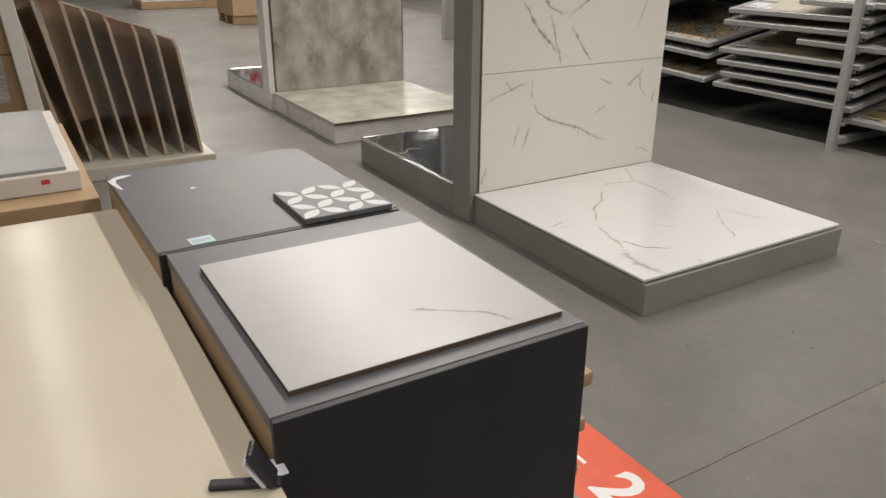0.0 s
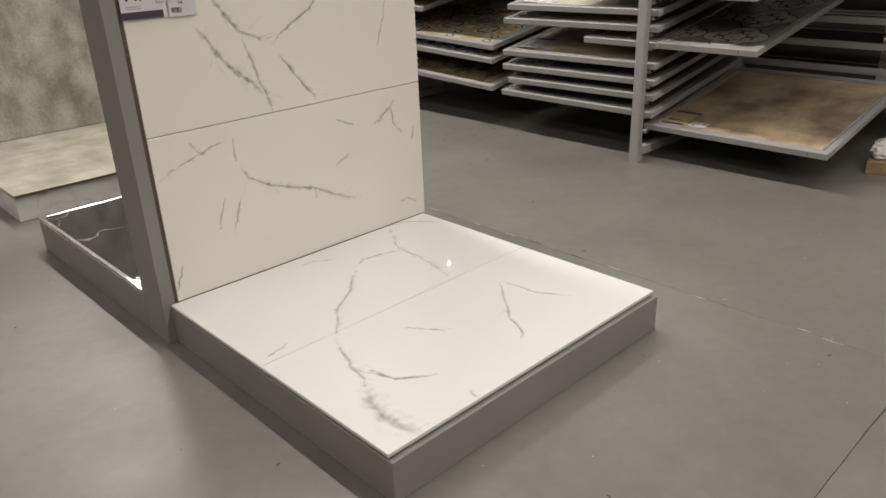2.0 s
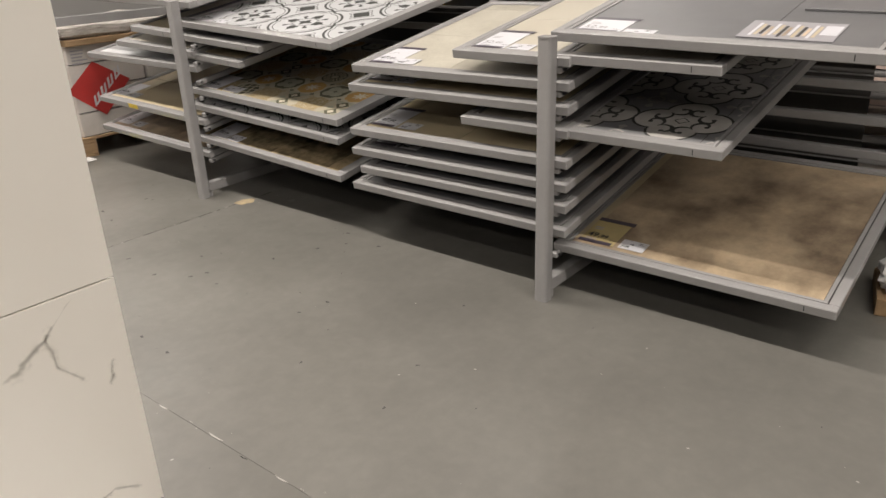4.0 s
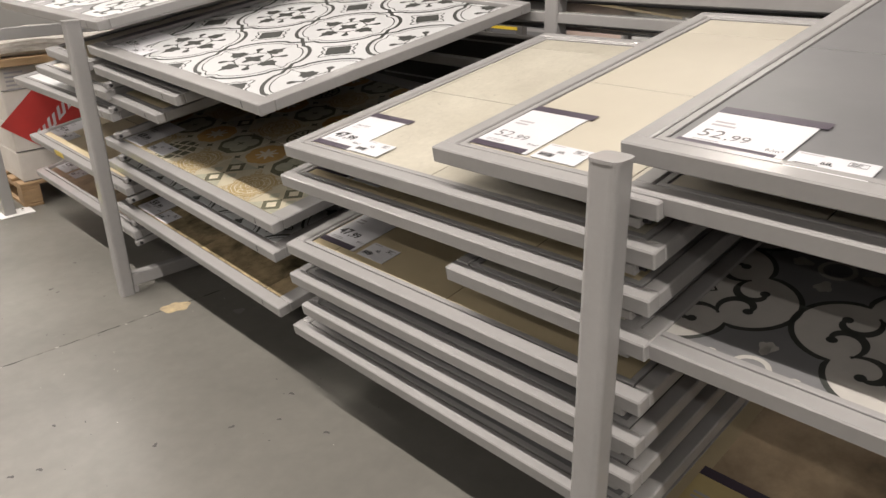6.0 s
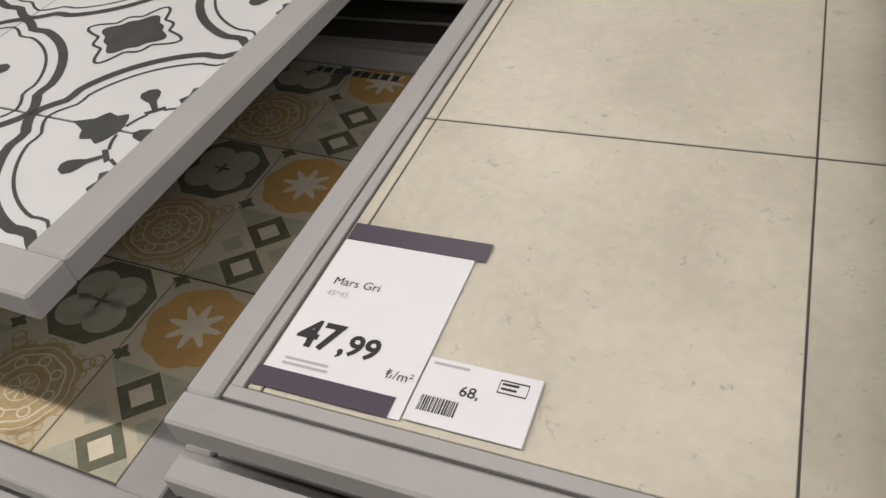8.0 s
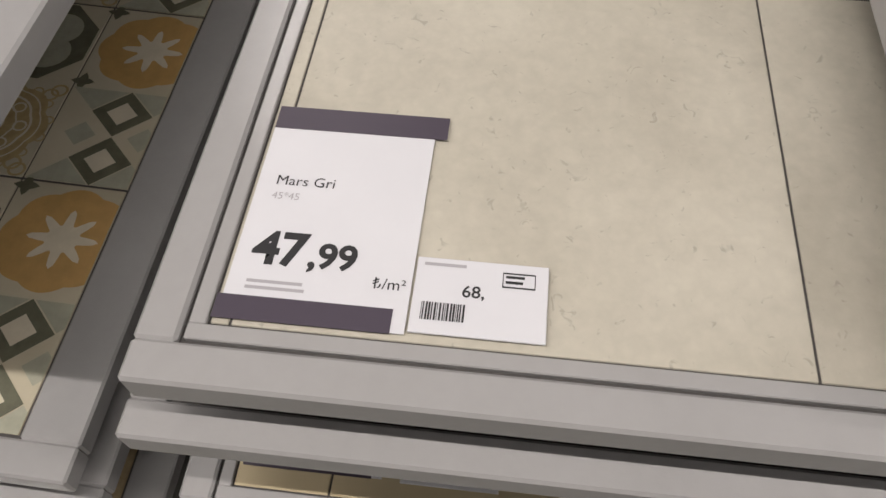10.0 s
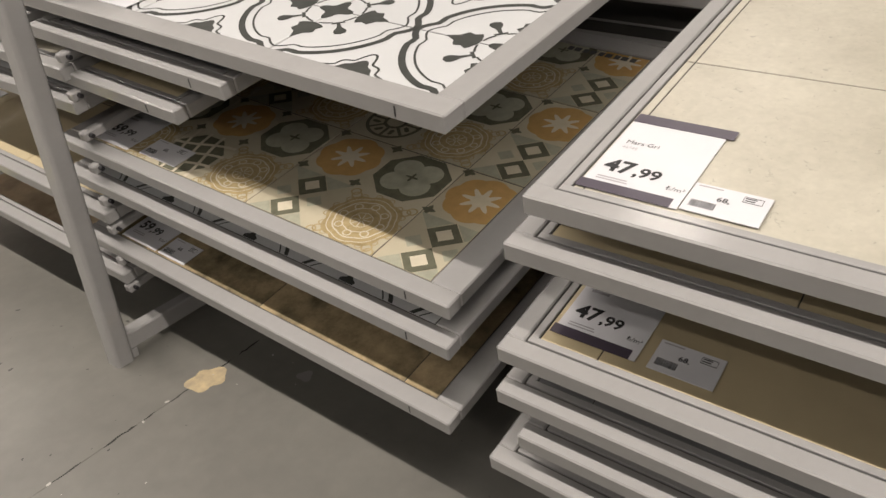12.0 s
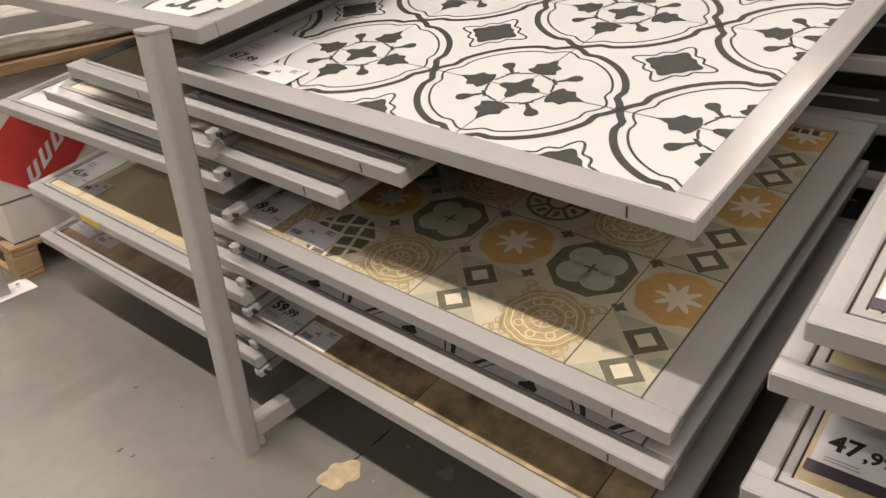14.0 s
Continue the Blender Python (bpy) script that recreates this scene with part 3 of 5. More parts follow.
def tray(x, y0, y1, z, depth, label, tile=None, joints=None, decor="", lift=0.0, plain=0.0, group="tile display trays", roll=0.0, front=0.0, sink=0.0):
    """A pull-out tray: y0 to y1 along the rack, z the top of its front rail, rising to the rear. joints: (u, v, step u, step v)."""
    w = y1 - y0
    last_tray[:] = [Matrix.Translation((x, y0, z)) @ pose(0, 0, 0, roll, 0, 0) @ pose(0, 0, 0, 0, -SLOPE + lift, 0), w]
    t = thing("display_tray", label, "display tray", last_tray[0].copy(), group)
    r = plain or RAIL
    rf = front or r
    part("front_rail", box(0, rf, 0, w, -TALL, 0, 0.003), M_PAINT, t)
    part("back_rail", box(depth - r, depth, 0, w, -TALL, 0, 0.003), M_PAINT, t)
    part("side_rail", box(rf, depth - r, 0, r, -TALL, -0.0006, 0.003), M_PAINT, t)
    part("side_rail", box(rf, depth - r, w - r, w, -TALL, -0.0006, 0.003), M_PAINT, t)
    part("tick_mark", box(-0.0006, 0.0002, 0.1, 0.103, -0.028, -0.008), M_INK, t, "short dark tick on the front rail")
    g, b = r + 0.004, r + 0.018
    if plain:
        b = r + 0.002
    else:
        part("inner_trim", box(g, b, g, w - g, -0.012, -0.002, 0.001), M_PAINT, t)
        part("inner_trim", box(depth - b, depth - g, g, w - g, -0.012, -0.002, 0.001), M_PAINT, t)
        part("inner_trim", box(b, depth - b, g, b, -0.012, -0.0025, 0.001), M_PAINT, t)
        part("inner_trim", box(b, depth - b, w - b, w - g, -0.012, -0.0025, 0.001), M_PAINT, t)
    part("board", box(rf, depth - r, r, w - r, -TALL + 0.006, -0.0076 - sink if tile else -0.0145), M_BOARD, t)
    if not tile:
        return t
    ju, jv, su, sv = joints or (depth / 2, w / 2, 9, 9)
    cu, cv, ku, kv = (ju + su / 2, jv + sv / 2, su * 2, sv * 2) if decor == "patchwork" else (ju, jv, su, sv)
    bf = b if rf == r else rf + 0.002
    us, vs = cuts(cu, ku, bf + 0.001, depth - b - 0.001), cuts(cv, kv, b + 0.001, w - b - 0.001)
    for i in range(len(us) - 1):
        for j in range(len(vs) - 1):
            part("tile", box(us[i] + 0.0019, us[i + 1] - 0.0019, vs[j] + 0.0012, vs[j + 1] - 0.0012, -0.0145 - sink, -0.006 - sink, 0.0008), tile, t)
    lim = (bf + 0.003, depth - b - 0.003, b + 0.003, w - b - 0.003)
    zt = -0.0056 - sink

    def layer(name, bm, material, up=0.0):
        ob = tagged(part(name, bm, material, t), kind="stuff")
        ob.location.z = zt + up

    if decor == "medallion":
        layer("printed_pattern", print_medallions(*lim, ju, jv, su, sv), M_TDARK)
    elif decor == "small":
        layer("printed_pattern", print_medallions(*lim, ju, jv, su, sv), M_TDARK)
    elif decor == "patchwork":
        d = patch_motifs(*lim, ju, jv, su, sv)
        for k, m_, up in (("orange", M_PORANGE, 0), ("lace", M_PLACE, 0), ("green", M_PGREEN, 0.0002), ("sage", M_PSAGE, 0.0004),
                          ("green_top", M_PGREEN, 0.0006), ("cream_top", M_PCREAM, 0.0006)):
            if d[k].verts:
                layer("printed_pattern", d[k], m_, up)
    elif decor == "dark_scroll":
        a, c = scroll_print(*lim)
        layer("printed_pattern", a, M_TWHITE, 0.0002)
        layer("printed_outline", c, M_TDARK, 0.0005)
    elif decor == "scroll":
        a, c = scroll_print(*lim, 0.226, 0.234, 0.365)
        layer("printed_pattern", a, M_SCROLL, 0.0002)
        layer("printed_outline", c, M_TDARK, 0.0005)
    return t


def bars(n, w, h, gap, seed):
    """Unreadable lines of small print, as plain bars."""
    rnd, bm = random.Random(seed), bmesh.new()
    for k in range(n):
        ln = w * rnd.uniform(0.6, 1.0)
        poly(bm, [(0, -k * gap), (ln, -k * gap), (ln, -k * gap + h), (0, -k * gap + h)])
    return bm


def barcode(w, h, seed):
    rnd, bm, x = random.Random(seed), bmesh.new(), 0.0
    while x < w:
        q = rnd.choice((0.0006, 0.0011, 0.0016))
        poly(bm, [(x, 0), (x + q, 0), (x + q, h), (x, h)])
        x += q + rnd.choice((0.0007, 0.0012))
    return bm


def price_card(m, price, cents, w=0.163, h=0.225, paper=None, title="", size="", unit=True, label="", bands=True, faded=False):
    """A printed price card lying at the pose m, its lower left corner there."""
    t = thing("price_card", label or "white price card with plum bands and black price", "price card", m, "price cards")
    paper_part = part("paper", box(0, w * 0.93, 0, h, 0, 0.0012), paper or M_CARD, t)
    if bands:
        part("band", box(0, w, h - 0.024, h + 0.003, 0.0013, 0.0018), M_PURPLE, paper_part, "plum band")
        part("band", box(-0.004, w * 0.86, -0.001, 0.021, 0.0013, 0.0018), M_PURPLE, paper_part, "plum band")

    def words(text, x, y, s, bold=0.0, material=M_INK):
        p = part("print", text_bm(text, s, bold), material, paper_part)
        p.location = (x, y, 0.0016)
        return p

    if title:
        words(title, 0.016, h * 0.6, 0.015, 0.0, M_INK)
        words(size, 0.016, h * 0.53, 0.0105, 0.0, M_GREYINK)
    else:
        p = part("print", bars(2, 0.05, 0.007, 0.014, int(h * 999)), M_GREYINK, paper_part)
        p.location = (0.016, h * 0.6, 0.0016)
    ink, bold = (M_FADED, 0.0) if faded else (M_INK, 0.0014)
    words(price, 0.014, h * 0.235, 0.045, bold, ink)
    words("," + cents, 0.015 + 0.0235 * len(price), h * 0.235, 0.034, bold * 0.7, ink)
    if unit:
        words("\u20ba/m\u00b2", w * 0.73, h * 0.17, 0.0145, 0.0)
    p = part("print", bars(2, 0.055, 0.003, 0.006, 5), M_GREYINK, paper_part)
    p.location = (0.016, h * 0.15, 0.0016)
    return t


def shelf_label(m, w=0.108, h=0.07, price="68,"):
    t = thing("shelf_label", "small white barcode label in a clear holder", "label", m, "shelf labels")
    holder = part("holder", box(0, w, 0, h, 0.0, 0.002, 0.0006), M_CARD, t)
    p = part("barcode", barcode(0.036, 0.016, 3), M_INK, holder)
    p.location = (0.008, 0.012, 0.0023)
    p = part("print", text_bm(price, 0.0155, 0.0002), M_INK, holder)
    p.location = (w * 0.36, h * 0.5, 0.0023)
    p = part("print", bars(1, 0.05, 0.003, 0.01, 8), M_GREYINK, holder)
    p.location = (0.006, h - 0.008, 0.0023)
    bm = bmesh.new()
    strip(bm, [(0, 0), (0.026, 0), (0.026, 0.013), (0, 0.013)], 0.0016, 0, True)
    p = part("stamp", bm, M_INK, holder)
    p.location = (w * 0.66, h * 0.68, 0.0023)
    p = part("print", bars(2, 0.022, 0.0025, 0.005, 4), M_INK, holder)
    p.location = (w * 0.68, h * 0.80, 0.0023)
    return t


def on_tray(u, v, turn=0.0, up=-0.0045):
    return last_tray[0] @ pose(u, v, up, 0, 0, -90 + turn)


XF = 5.15
D = 1.13
A_ = (4.353, 5.63)
B_ = (3.05, 4.19)
# column between the first post and the far one
tray(XF, 5.43, 6.62, 1.112, D, "grey steel tray with black and white ornamental tiles, topmost", M_GREY, (0.2, 0.3, 0.45, 0.45), "dark_scroll", plain=0.05, roll=1.2)
tray(XF, 5.64, 6.09, 0.942, D, "narrow grey steel tray with olive tiles", M_OCHRE, roll=2.5)
tray(XF, 5.475, 6.29, 0.845, D, "grey steel tray with pale tiles", M_IVORY, roll=1.5)
tray(XF, 5.465, 6.70, 0.763, D, "grey steel tray with white tiles", M_TWHITE, roll=0.2)
tray(XF, 5.465, 6.66, 0.453, D, "grey steel tray with ochre tiles", M_OCHRE, (0.4, 0.5, 0.45, 0.45), roll=1.4)
t = thing("yellow_sticker", "yellow paper strip stuck on the tray rail", "sticker", last_tray[0] @ pose(-0.0012, 0.72, -0.03), "")
part("paper", box(0, 0.0008, 0, 0.11, 0, 0.028), M_YELLOW, t)
price_card(on_tray(0.085, 1.15), "45", "99", 0.16, 0.2, label="white price card with black price in a clear holder", bands=False)
shelf_label(on_tray(0.085, 0.99))
tray(XF, 5.465, 6.70, 0.26, D, "lowest grey steel tray with brown tiles", M_RUST, (0.4, 0.5, 0.45, 0.45), roll=1.1)
price_card(on_tray(0.085, 1.18), "2", "99", 0.16, 0.2, label="white price card with black price in a clear holder", bands=False)
shelf_label(on_tray(0.085, 1.0))
# right of the first post
tray(XF + 0.02, *A_, 0.947, 1.2, "grey steel tray with black and white medallion tiles", M_TWHITE, (0.27, 0.472, 0.424, 0.426), "medallion", plain=0.055, roll=2.8, sink=0.009)
price_card(on_tray(0.075, 1.21, 0, -0.0135), "67", "99", 0.165, 0.2, label="white price card with black price in a clear holder", bands=False)
shelf_label(on_tray(0.07, 1.05, 0, -0.0125), 0.12)
tray(XF + 0.02, 4.90, 5.61, 0.90, D, "narrow grey steel tray with grey tiles", M_GREY, roll=2.6)
tray(XF + 0.02, 5.08, 5.61, 0.81, D, "narrow grey steel tray with ochre tiles", M_OCHRE, roll=2.6)
patch_tray = tray(XF + 0.015, *A_, 0.583, D, "grey steel tray with ochre and sage patchwork tiles", M_PSAND, (0.304, 0.129, 0.1775, 0.186), "patchwork", plain=0.07, front=0.042, roll=2.4)
bm = bmesh.new()
for k in range(9):
    bm_box(bm, 1.022, 1.044, 0.105 + 0.0235 * k, 0.121 + 0.0235 * k + 0.003 * (k % 2), -0.0052, -0.0048)
part("maker_mark", bm, M_INK, patch_tray, "row of dark printed bars")
price_card(on_tray(0.052, 1.19), "69", "99", 0.16, 0.2, label="white price card with black price in a clear holder", bands=False)
shelf_label(on_tray(0.06, 1.0), 0.14)
tray(XF + 0.01, *A_, 0.49, D, "grey steel tray with black and white tiles", M_TWHITE, (0.28, 0.6, 0.3, 0.3), "small", plain=0.06, front=0.042, roll=2.4)
price_card(on_tray(0.075, 1.17), "67", "99", 0.16, 0.2, label="white price card with black price in a clear holder", bands=False)
tray(XF + 0.005, *A_, 0.30, D, "lowest grey steel tray with rusty stone tiles", M_STONE, (0.5, 0.6, 0.45, 0.45), plain=0.06, front=0.042, roll=2.4)
price_card(on_tray(0.05, 1.16), "59", "99", 0.16, 0.2, label="white price card with black price in a clear holder", bands=False)
shelf_label(on_tray(0.05, 1.0))
# left of the second post
tray(XF - 0.015, 3.05, 3.595, 0.97, D, "narrow grey steel tray with ivory tiles", M_IVORY, (0.49, 0.1, 0.45, 0.45))
price_card(on_tray(0.064, 0.488), "52", "99", 0.163, 0.23, faded=True)
shelf_label(on_tray(0.062, 0.325))
tray(XF - 0.012, 3.05, 4.192, 0.880, D, "grey steel tray with beige concrete-look tiles", M_BEIGE, (0.505, 0.614, 0.47, 0.456), roll=-0.6)
price_card(on_tray(0.062, 1.082), "47", "99", title="Mars Gri", size="45*45")
shelf_label(on_tray(0.064, 0.928, 0, -0.0035))
tray(XF - 0.015, 3.05, 4.222, 0.790, D, "grey steel tray with brown tiles", M_OCHRE, (0.5, 0.3, 0.45, 0.45), roll=-0.6)
price_card(on_tray(0.085, 1.115), "47", "99", 0.163, 0.22)
shelf_label(on_tray(0.085, 0.95))
tray(XF - 0.015, 3.05, 3.562, 0.70, D, "narrow grey steel tray with sandy tiles", M_BEIGE)
tray(XF - 0.015, 3.05, 4.232, 0.580, D, "grey steel tray with ochre tiles", M_OCHRE, (0.5, 0.57, 0.45, 0.45), roll=-0.6)
price_card(on_tray(0.08, 1.117), "47", "99", 0.163, 0.225)
shelf_label(on_tray(0.078, 0.945))
tray(XF - 0.015, 3.05, 4.232, 0.484, D, "grey steel tray with grey tiles", M_GREY, (0.5, 0.57, 0.45, 0.45), roll=-0.6)
price_card(on_tray(0.085, 1.117), "54", "99", 0.163, 0.22)
shelf_label(on_tray(0.085, 0.945))
tray(XF - 0.015, 3.05, 4.185, 0.397, D, "grey steel tray with grey stone tiles", M_GREY, (0.5, 0.57, 0.45, 0.45), roll=-0.6)
price_card(on_tray(0.085, 1.06), "54", "99", 0.163, 0.22)
tray(XF - 0.015, 3.05, 4.245, 0.295, D, "lowest grey steel tray with dark tiles", M_GREY, (0.5, 0.57, 0.45, 0.45))
# right of the second post
tray(XF - 0.01, 2.02, 3.135, 1.047, D, "grey steel tray with slate grey tiles, topmost", M_GREY, (0.6, 0.4, 0.9, 0.9), roll=0.7)
price_card(on_tray(0.045, 1.04), "52", "99", 0.185, 0.17, faded=True)
shelf_label(on_tray(0.03, 0.86), 0.118, 0.066)
t = thing("sample_leaflet", "printed leaflet with rows of small stone samples", "leaflet", on_tray(0.085, 0.475), "")
part("sheet", box(0, 0.29, 0, 0.19, 0, 0.002), M_GREYINK, t)
for k in range(14):
    q = part("swatch", box(0.03 + 0.0145 * k, 0.04 + 0.0145 * k, 0.02 + 0.01 * (k % 3), 0.16 - 0.012 * (k % 4), 0.0022, 0.0026), (M_CARD, M_OCHRE, M_BOARD, M_RUST)[k % 4], t)
part("barcode_field", box(0.235, 0.285, 0.06, 0.16, 0.0022, 0.0026), M_CARD, t)
t = thing("small_tile", "small slate grey tile lying on the tray", "tile", on_tray(0.42, 0.36), "")
part("tile", box(0, 0.31, 0, 0.32, 0, 0.008, 0.001), M_GREY, t)
tray(XF, 2.50, 3.13, 0.978, D, "narrow grey steel tray with pale tiles", M_IVORY)
tray(XF, 2.47, 3.13, 0.70, D, "grey steel tray with dark scrollwork tiles", M_GREY, (0.06, 0.1, 0.45, 0.45), "scroll")
wood_tray = tray(XF + 0.03, 2.05, 3.126, 0.212, D, "lowest grey steel tray with brown wood-look tiles", M_RUST, (5.0, 5.0, 9, 9))
part("printed_border", box(0.08, 1.05, 0.985, 1.035, -0.0056, -0.0052), M_OCHRE, wood_tray, "ochre printed border")
price_card(on_tray(0.075, 1.0), "49", "99", 0.163, 0.2, M_OLDCARD, label="faded yellow price card with a plum band")
shelf_label(on_tray(0.08, 0.83))


# ---- rack frames ----
def rounded_bar(w, d, z0, z1, r, n=4):
    """An upright bar with rounded corners, centred on the origin."""
    bm = bmesh.new()
    pts = []
    for k, (sx, sy) in enumerate(((1, 1), (-1, 1), (-1, -1), (1, -1))):
        for q in range(n + 1):
            a = (k + q / n) * math.pi / 2
            pts.append((sx * (w / 2 - r) + r * math.cos(a), sy * (d / 2 - r) + r * math.sin(a)))
    lo = [bm.verts.new((x, y, z0)) for x, y in pts]
    hi = [bm.verts.new((x, y, z1)) for x, y in pts]
    bm.faces.new(lo[::-1])
    bm.faces.new(hi)
    for k in range(len(pts)):
        m = (k + 1) % len(pts)
        bm.faces.new((lo[k], lo[m], hi[m], hi[k]))
    return bm


def rack(y, top, slots):
    t = thing("tile_display_rack", "grey painted steel display rack holding sloping tile trays", "display rack", pose(0, y, 0), "rack frames")
    a = part("post", rounded_bar(0.056, 0.058, 0, top - 0.006, 0.012), M_PAINT, t)
    a.location = (5.078, 0, 0)
    a = part("cap", rounded_bar(0.06, 0.062, top - 0.0058, top, 0.016), M_PAINT, t)
    a.location = (5.078, 0, 0)
    part("foot", box(5.1062, 6.25, -0.022, 0.022, 0.032, 0.088, 0.004), M_PAINT, t)
    part("foot_plate", box(5.1062, 5.125, -0.022, 0.022, 0, 0.0315, 0.002), M_PAINT, t)
    part("rear_post", box(6.2502, 6.31, -0.03, 0.03, 0, 1.27, 0.004), M_PAINT, t)
    for z in slots:
        a = part("bracket", box(0, 1.13, -0.014, 0.014, -0.045, -0.02, 0.004), M_PAINT, t)
        a.matrix_basis = pose(5.15, 0, z, 0, -SLOPE, 0)
        for s in (-1, 1):
            r = part("roller", tube(0.006, (0, s * 0.014, 0), (0, s * 0.026, 0), 10), M_ANTHSIDE, t, "black plastic roller")
            r.location = (5.172, 0, z - 0.028)
    return t


SLOTS = (0.2, 0.29, 0.38, 0.47, 0.56, 0.69, 0.77, 0.86, 0.95)
for ry, rz, slots in ((0.74, 1.06, SLOTS), (3.108, 1.052, SLOTS), (5.475, 1.122, (0.24, 0.33, 0.43, 0.515, 0.61, 0.7, 0.805, 0.9))):
    rack(ry, rz, slots)
t = thing("rear_rack_frame", "grey steel rear frame of the display racks", "rack frame")
for v in (-0.4, 1.95, 4.255, 6.69):
    part("rear_post", box(6.36, 6.42, v - 0.03, v + 0.03, 0, 1.322, 0.004), M_PAINT, t)
for z in (1.32, 1.195, 1.11, 0.9, 0.75, 0.6, 0.45, 0.3):
    part("rear_rail", box(6.365, 6.412, -1.0, 6.72, z - 0.04, z, 0.004), M_PAINT, t)


# ---- display stands ----
def vein(pts, w, seed, lim=(0.004, 1.2, 0.003, 1.36)):
    """One wandering vein with side strands, as flat bands that are full in the middle and fade to their edges."""
    rnd, bm = random.Random(seed), bmesh.new()
    lay = bm.verts.layers.float_color.new("vein")

    def band(line, widths, most, z=0.0):
        rows = []
        for i, (x, y) in enumerate(line):
            a, b = line[max(i - 1, 0)], line[min(i + 1, len(line) - 1)]
            dx, dy = b[0] - a[0], b[1] - a[1]
            d = math.hypot(dx, dy) or 1
            end = min(1.0, 4.0 * min(i, len(line) - 1 - i) / len(line) + 0.15)
            row = []
            for q, f in ((-1, 0.0), (-0.25, 0.8), (0.15, 1.0), (1, 0.0)):
                v = bm.verts.new((x - dy / d * widths[i] * q, y + dx / d * widths[i] * q, z))
                v[lay] = (most * end * f,) * 3 + (1,)
                row.append(v)
            rows.append(row)
        for p, q in zip(rows, rows[1:]):
            for k in range(3):
                bm.faces.new((p[k], p[k + 1], q[k + 1], q[k]))

    fine, n = [], 14
    for k in range(len(pts) - 1):
        for q in range(n):
            f = q / n
            g = (k + f) * 2.3 + seed * 5.1
            wob = 0.006 * noise.noise(Vector((g, 0.5, seed))) + 0.003 * noise.noise(Vector((g * 4, 2.5, seed)))
            fine.append((pts[k][0] * (1 - f) + pts[k + 1][0] * f + wob, pts[k][1] * (1 - f) + pts[k + 1][1] * f - wob * 0.7))
    fine.append(tuple(pts[-1]))
    m = len(fine)
    ws = [w * (0.75 + 0.7 * noise.noise(Vector((k * 0.21, seed, 1.0))) + 0.3 * noise.noise(Vector((k * 0.8, seed, 4.0)))) + 0.0012 for k in range(m)]
    band(fine, ws, 1.0)
    band([(x + 0.4 * w, y) for x, y in fine], [2.6 * v for v in ws], 0.42, -0.00012)
    for k in range(int(m * min(w, 0.012) * 7)):
        q = rnd.randrange(2, m - 2)
        a = math.atan2(fine[q + 1][1] - fine[q - 1][1], fine[q + 1][0] - fine[q - 1][0]) + rnd.choice((-1, 1)) * rnd.uniform(0.12, 0.45)
        x, y, g = fine[q][0], fine[q][1], []
        for s in range(9):
            g.append((x, y))
            x, y, a = x + 0.014 * math.cos(a), y + 0.014 * math.sin(a), a + rnd.uniform(-0.3, 0.3)
        band(g, [0.0012 + w * 0.4 * (1 - e / 9) for e in range(9)], 0.48, -0.00006)
    return clip(bm, *lim)


WALL_VEINS = [
    ([(0.31, 1.36), (0.293, 1.25), (0.298, 1.17), (0.355, 1.09), (0.387, 1.048), (0.437, 1.029), (0.506, 0.989)], 0.009),
    ([(0.506, 0.989), (0.59, 1.048), (0.68, 1.095), (0.75, 1.162), (0.825, 1.21)], 0.006),
    ([(0.387, 1.048), (0.424, 0.941), (0.441, 0.87), (0.474, 0.793), (0.483, 0.755)], 0.007),
    ([(0.222, 1.086), (0.258, 1.047), (0.297, 0.979), (0.347, 0.919), (0.417, 0.865), (0.454, 0.813)], 0.012),
    ([(0.53, 0.955), (0.587, 0.883), (0.622, 0.832), (0.681, 0.761)], 0.007),
    ([(0.305, 0.597), (0.342, 0.535), (0.427, 0.483), (0.524, 0.449), (0.63, 0.418), (0.721, 0.367), (0.844, 0.316)], 0.007),
    ([(-0.01, 0.595), (0.074, 0.626), (0.161, 0.659), (0.227, 0.678), (0.285, 0.684)], 0.004),
    ([(0.309, 0.693), (0.303, 0.647), (0.305, 0.597)], 0.004),
    ([(0.943, 0.612), (0.996, 0.642), (1.061, 0.689)], 0.009),
    ([(0.725, 0.475), (0.769, 0.505), (0.823, 0.527)], 0.004),
    ([(1.163, 0.572), (1.146, 0.505)], 0.006),
    ([(0.743, 0.674), (0.856, 0.627)], 0.003),
    ([(0.254, 0.34), (0.275, 0.398), (0.3, 0.47)], 0.005),
    ([(0.14, 0.71), (0.165, 0.67), (0.19, 0.65)], 0.005),
    ([(0.2, 0.37), (0.215, 0.43), (0.25, 0.5)], 0.004),
    ([(0.0, 0.18), (0.025, 0.244), (0.04, 0.29)], 0.004),
    ([(0.98, 0.9), (1.02, 1.0), (1.05, 1.12)], 0.003),
    ([(1.04, 0.69), (1.05, 0.6), (1.1, 0.54)], 0.004),
    ([(0.63, 0.42), (0.625, 0.37)], 0.004),
    ([(1.06, 0.24), (1.1, 0.25), (1.16, 0.22)], 0.004),
]
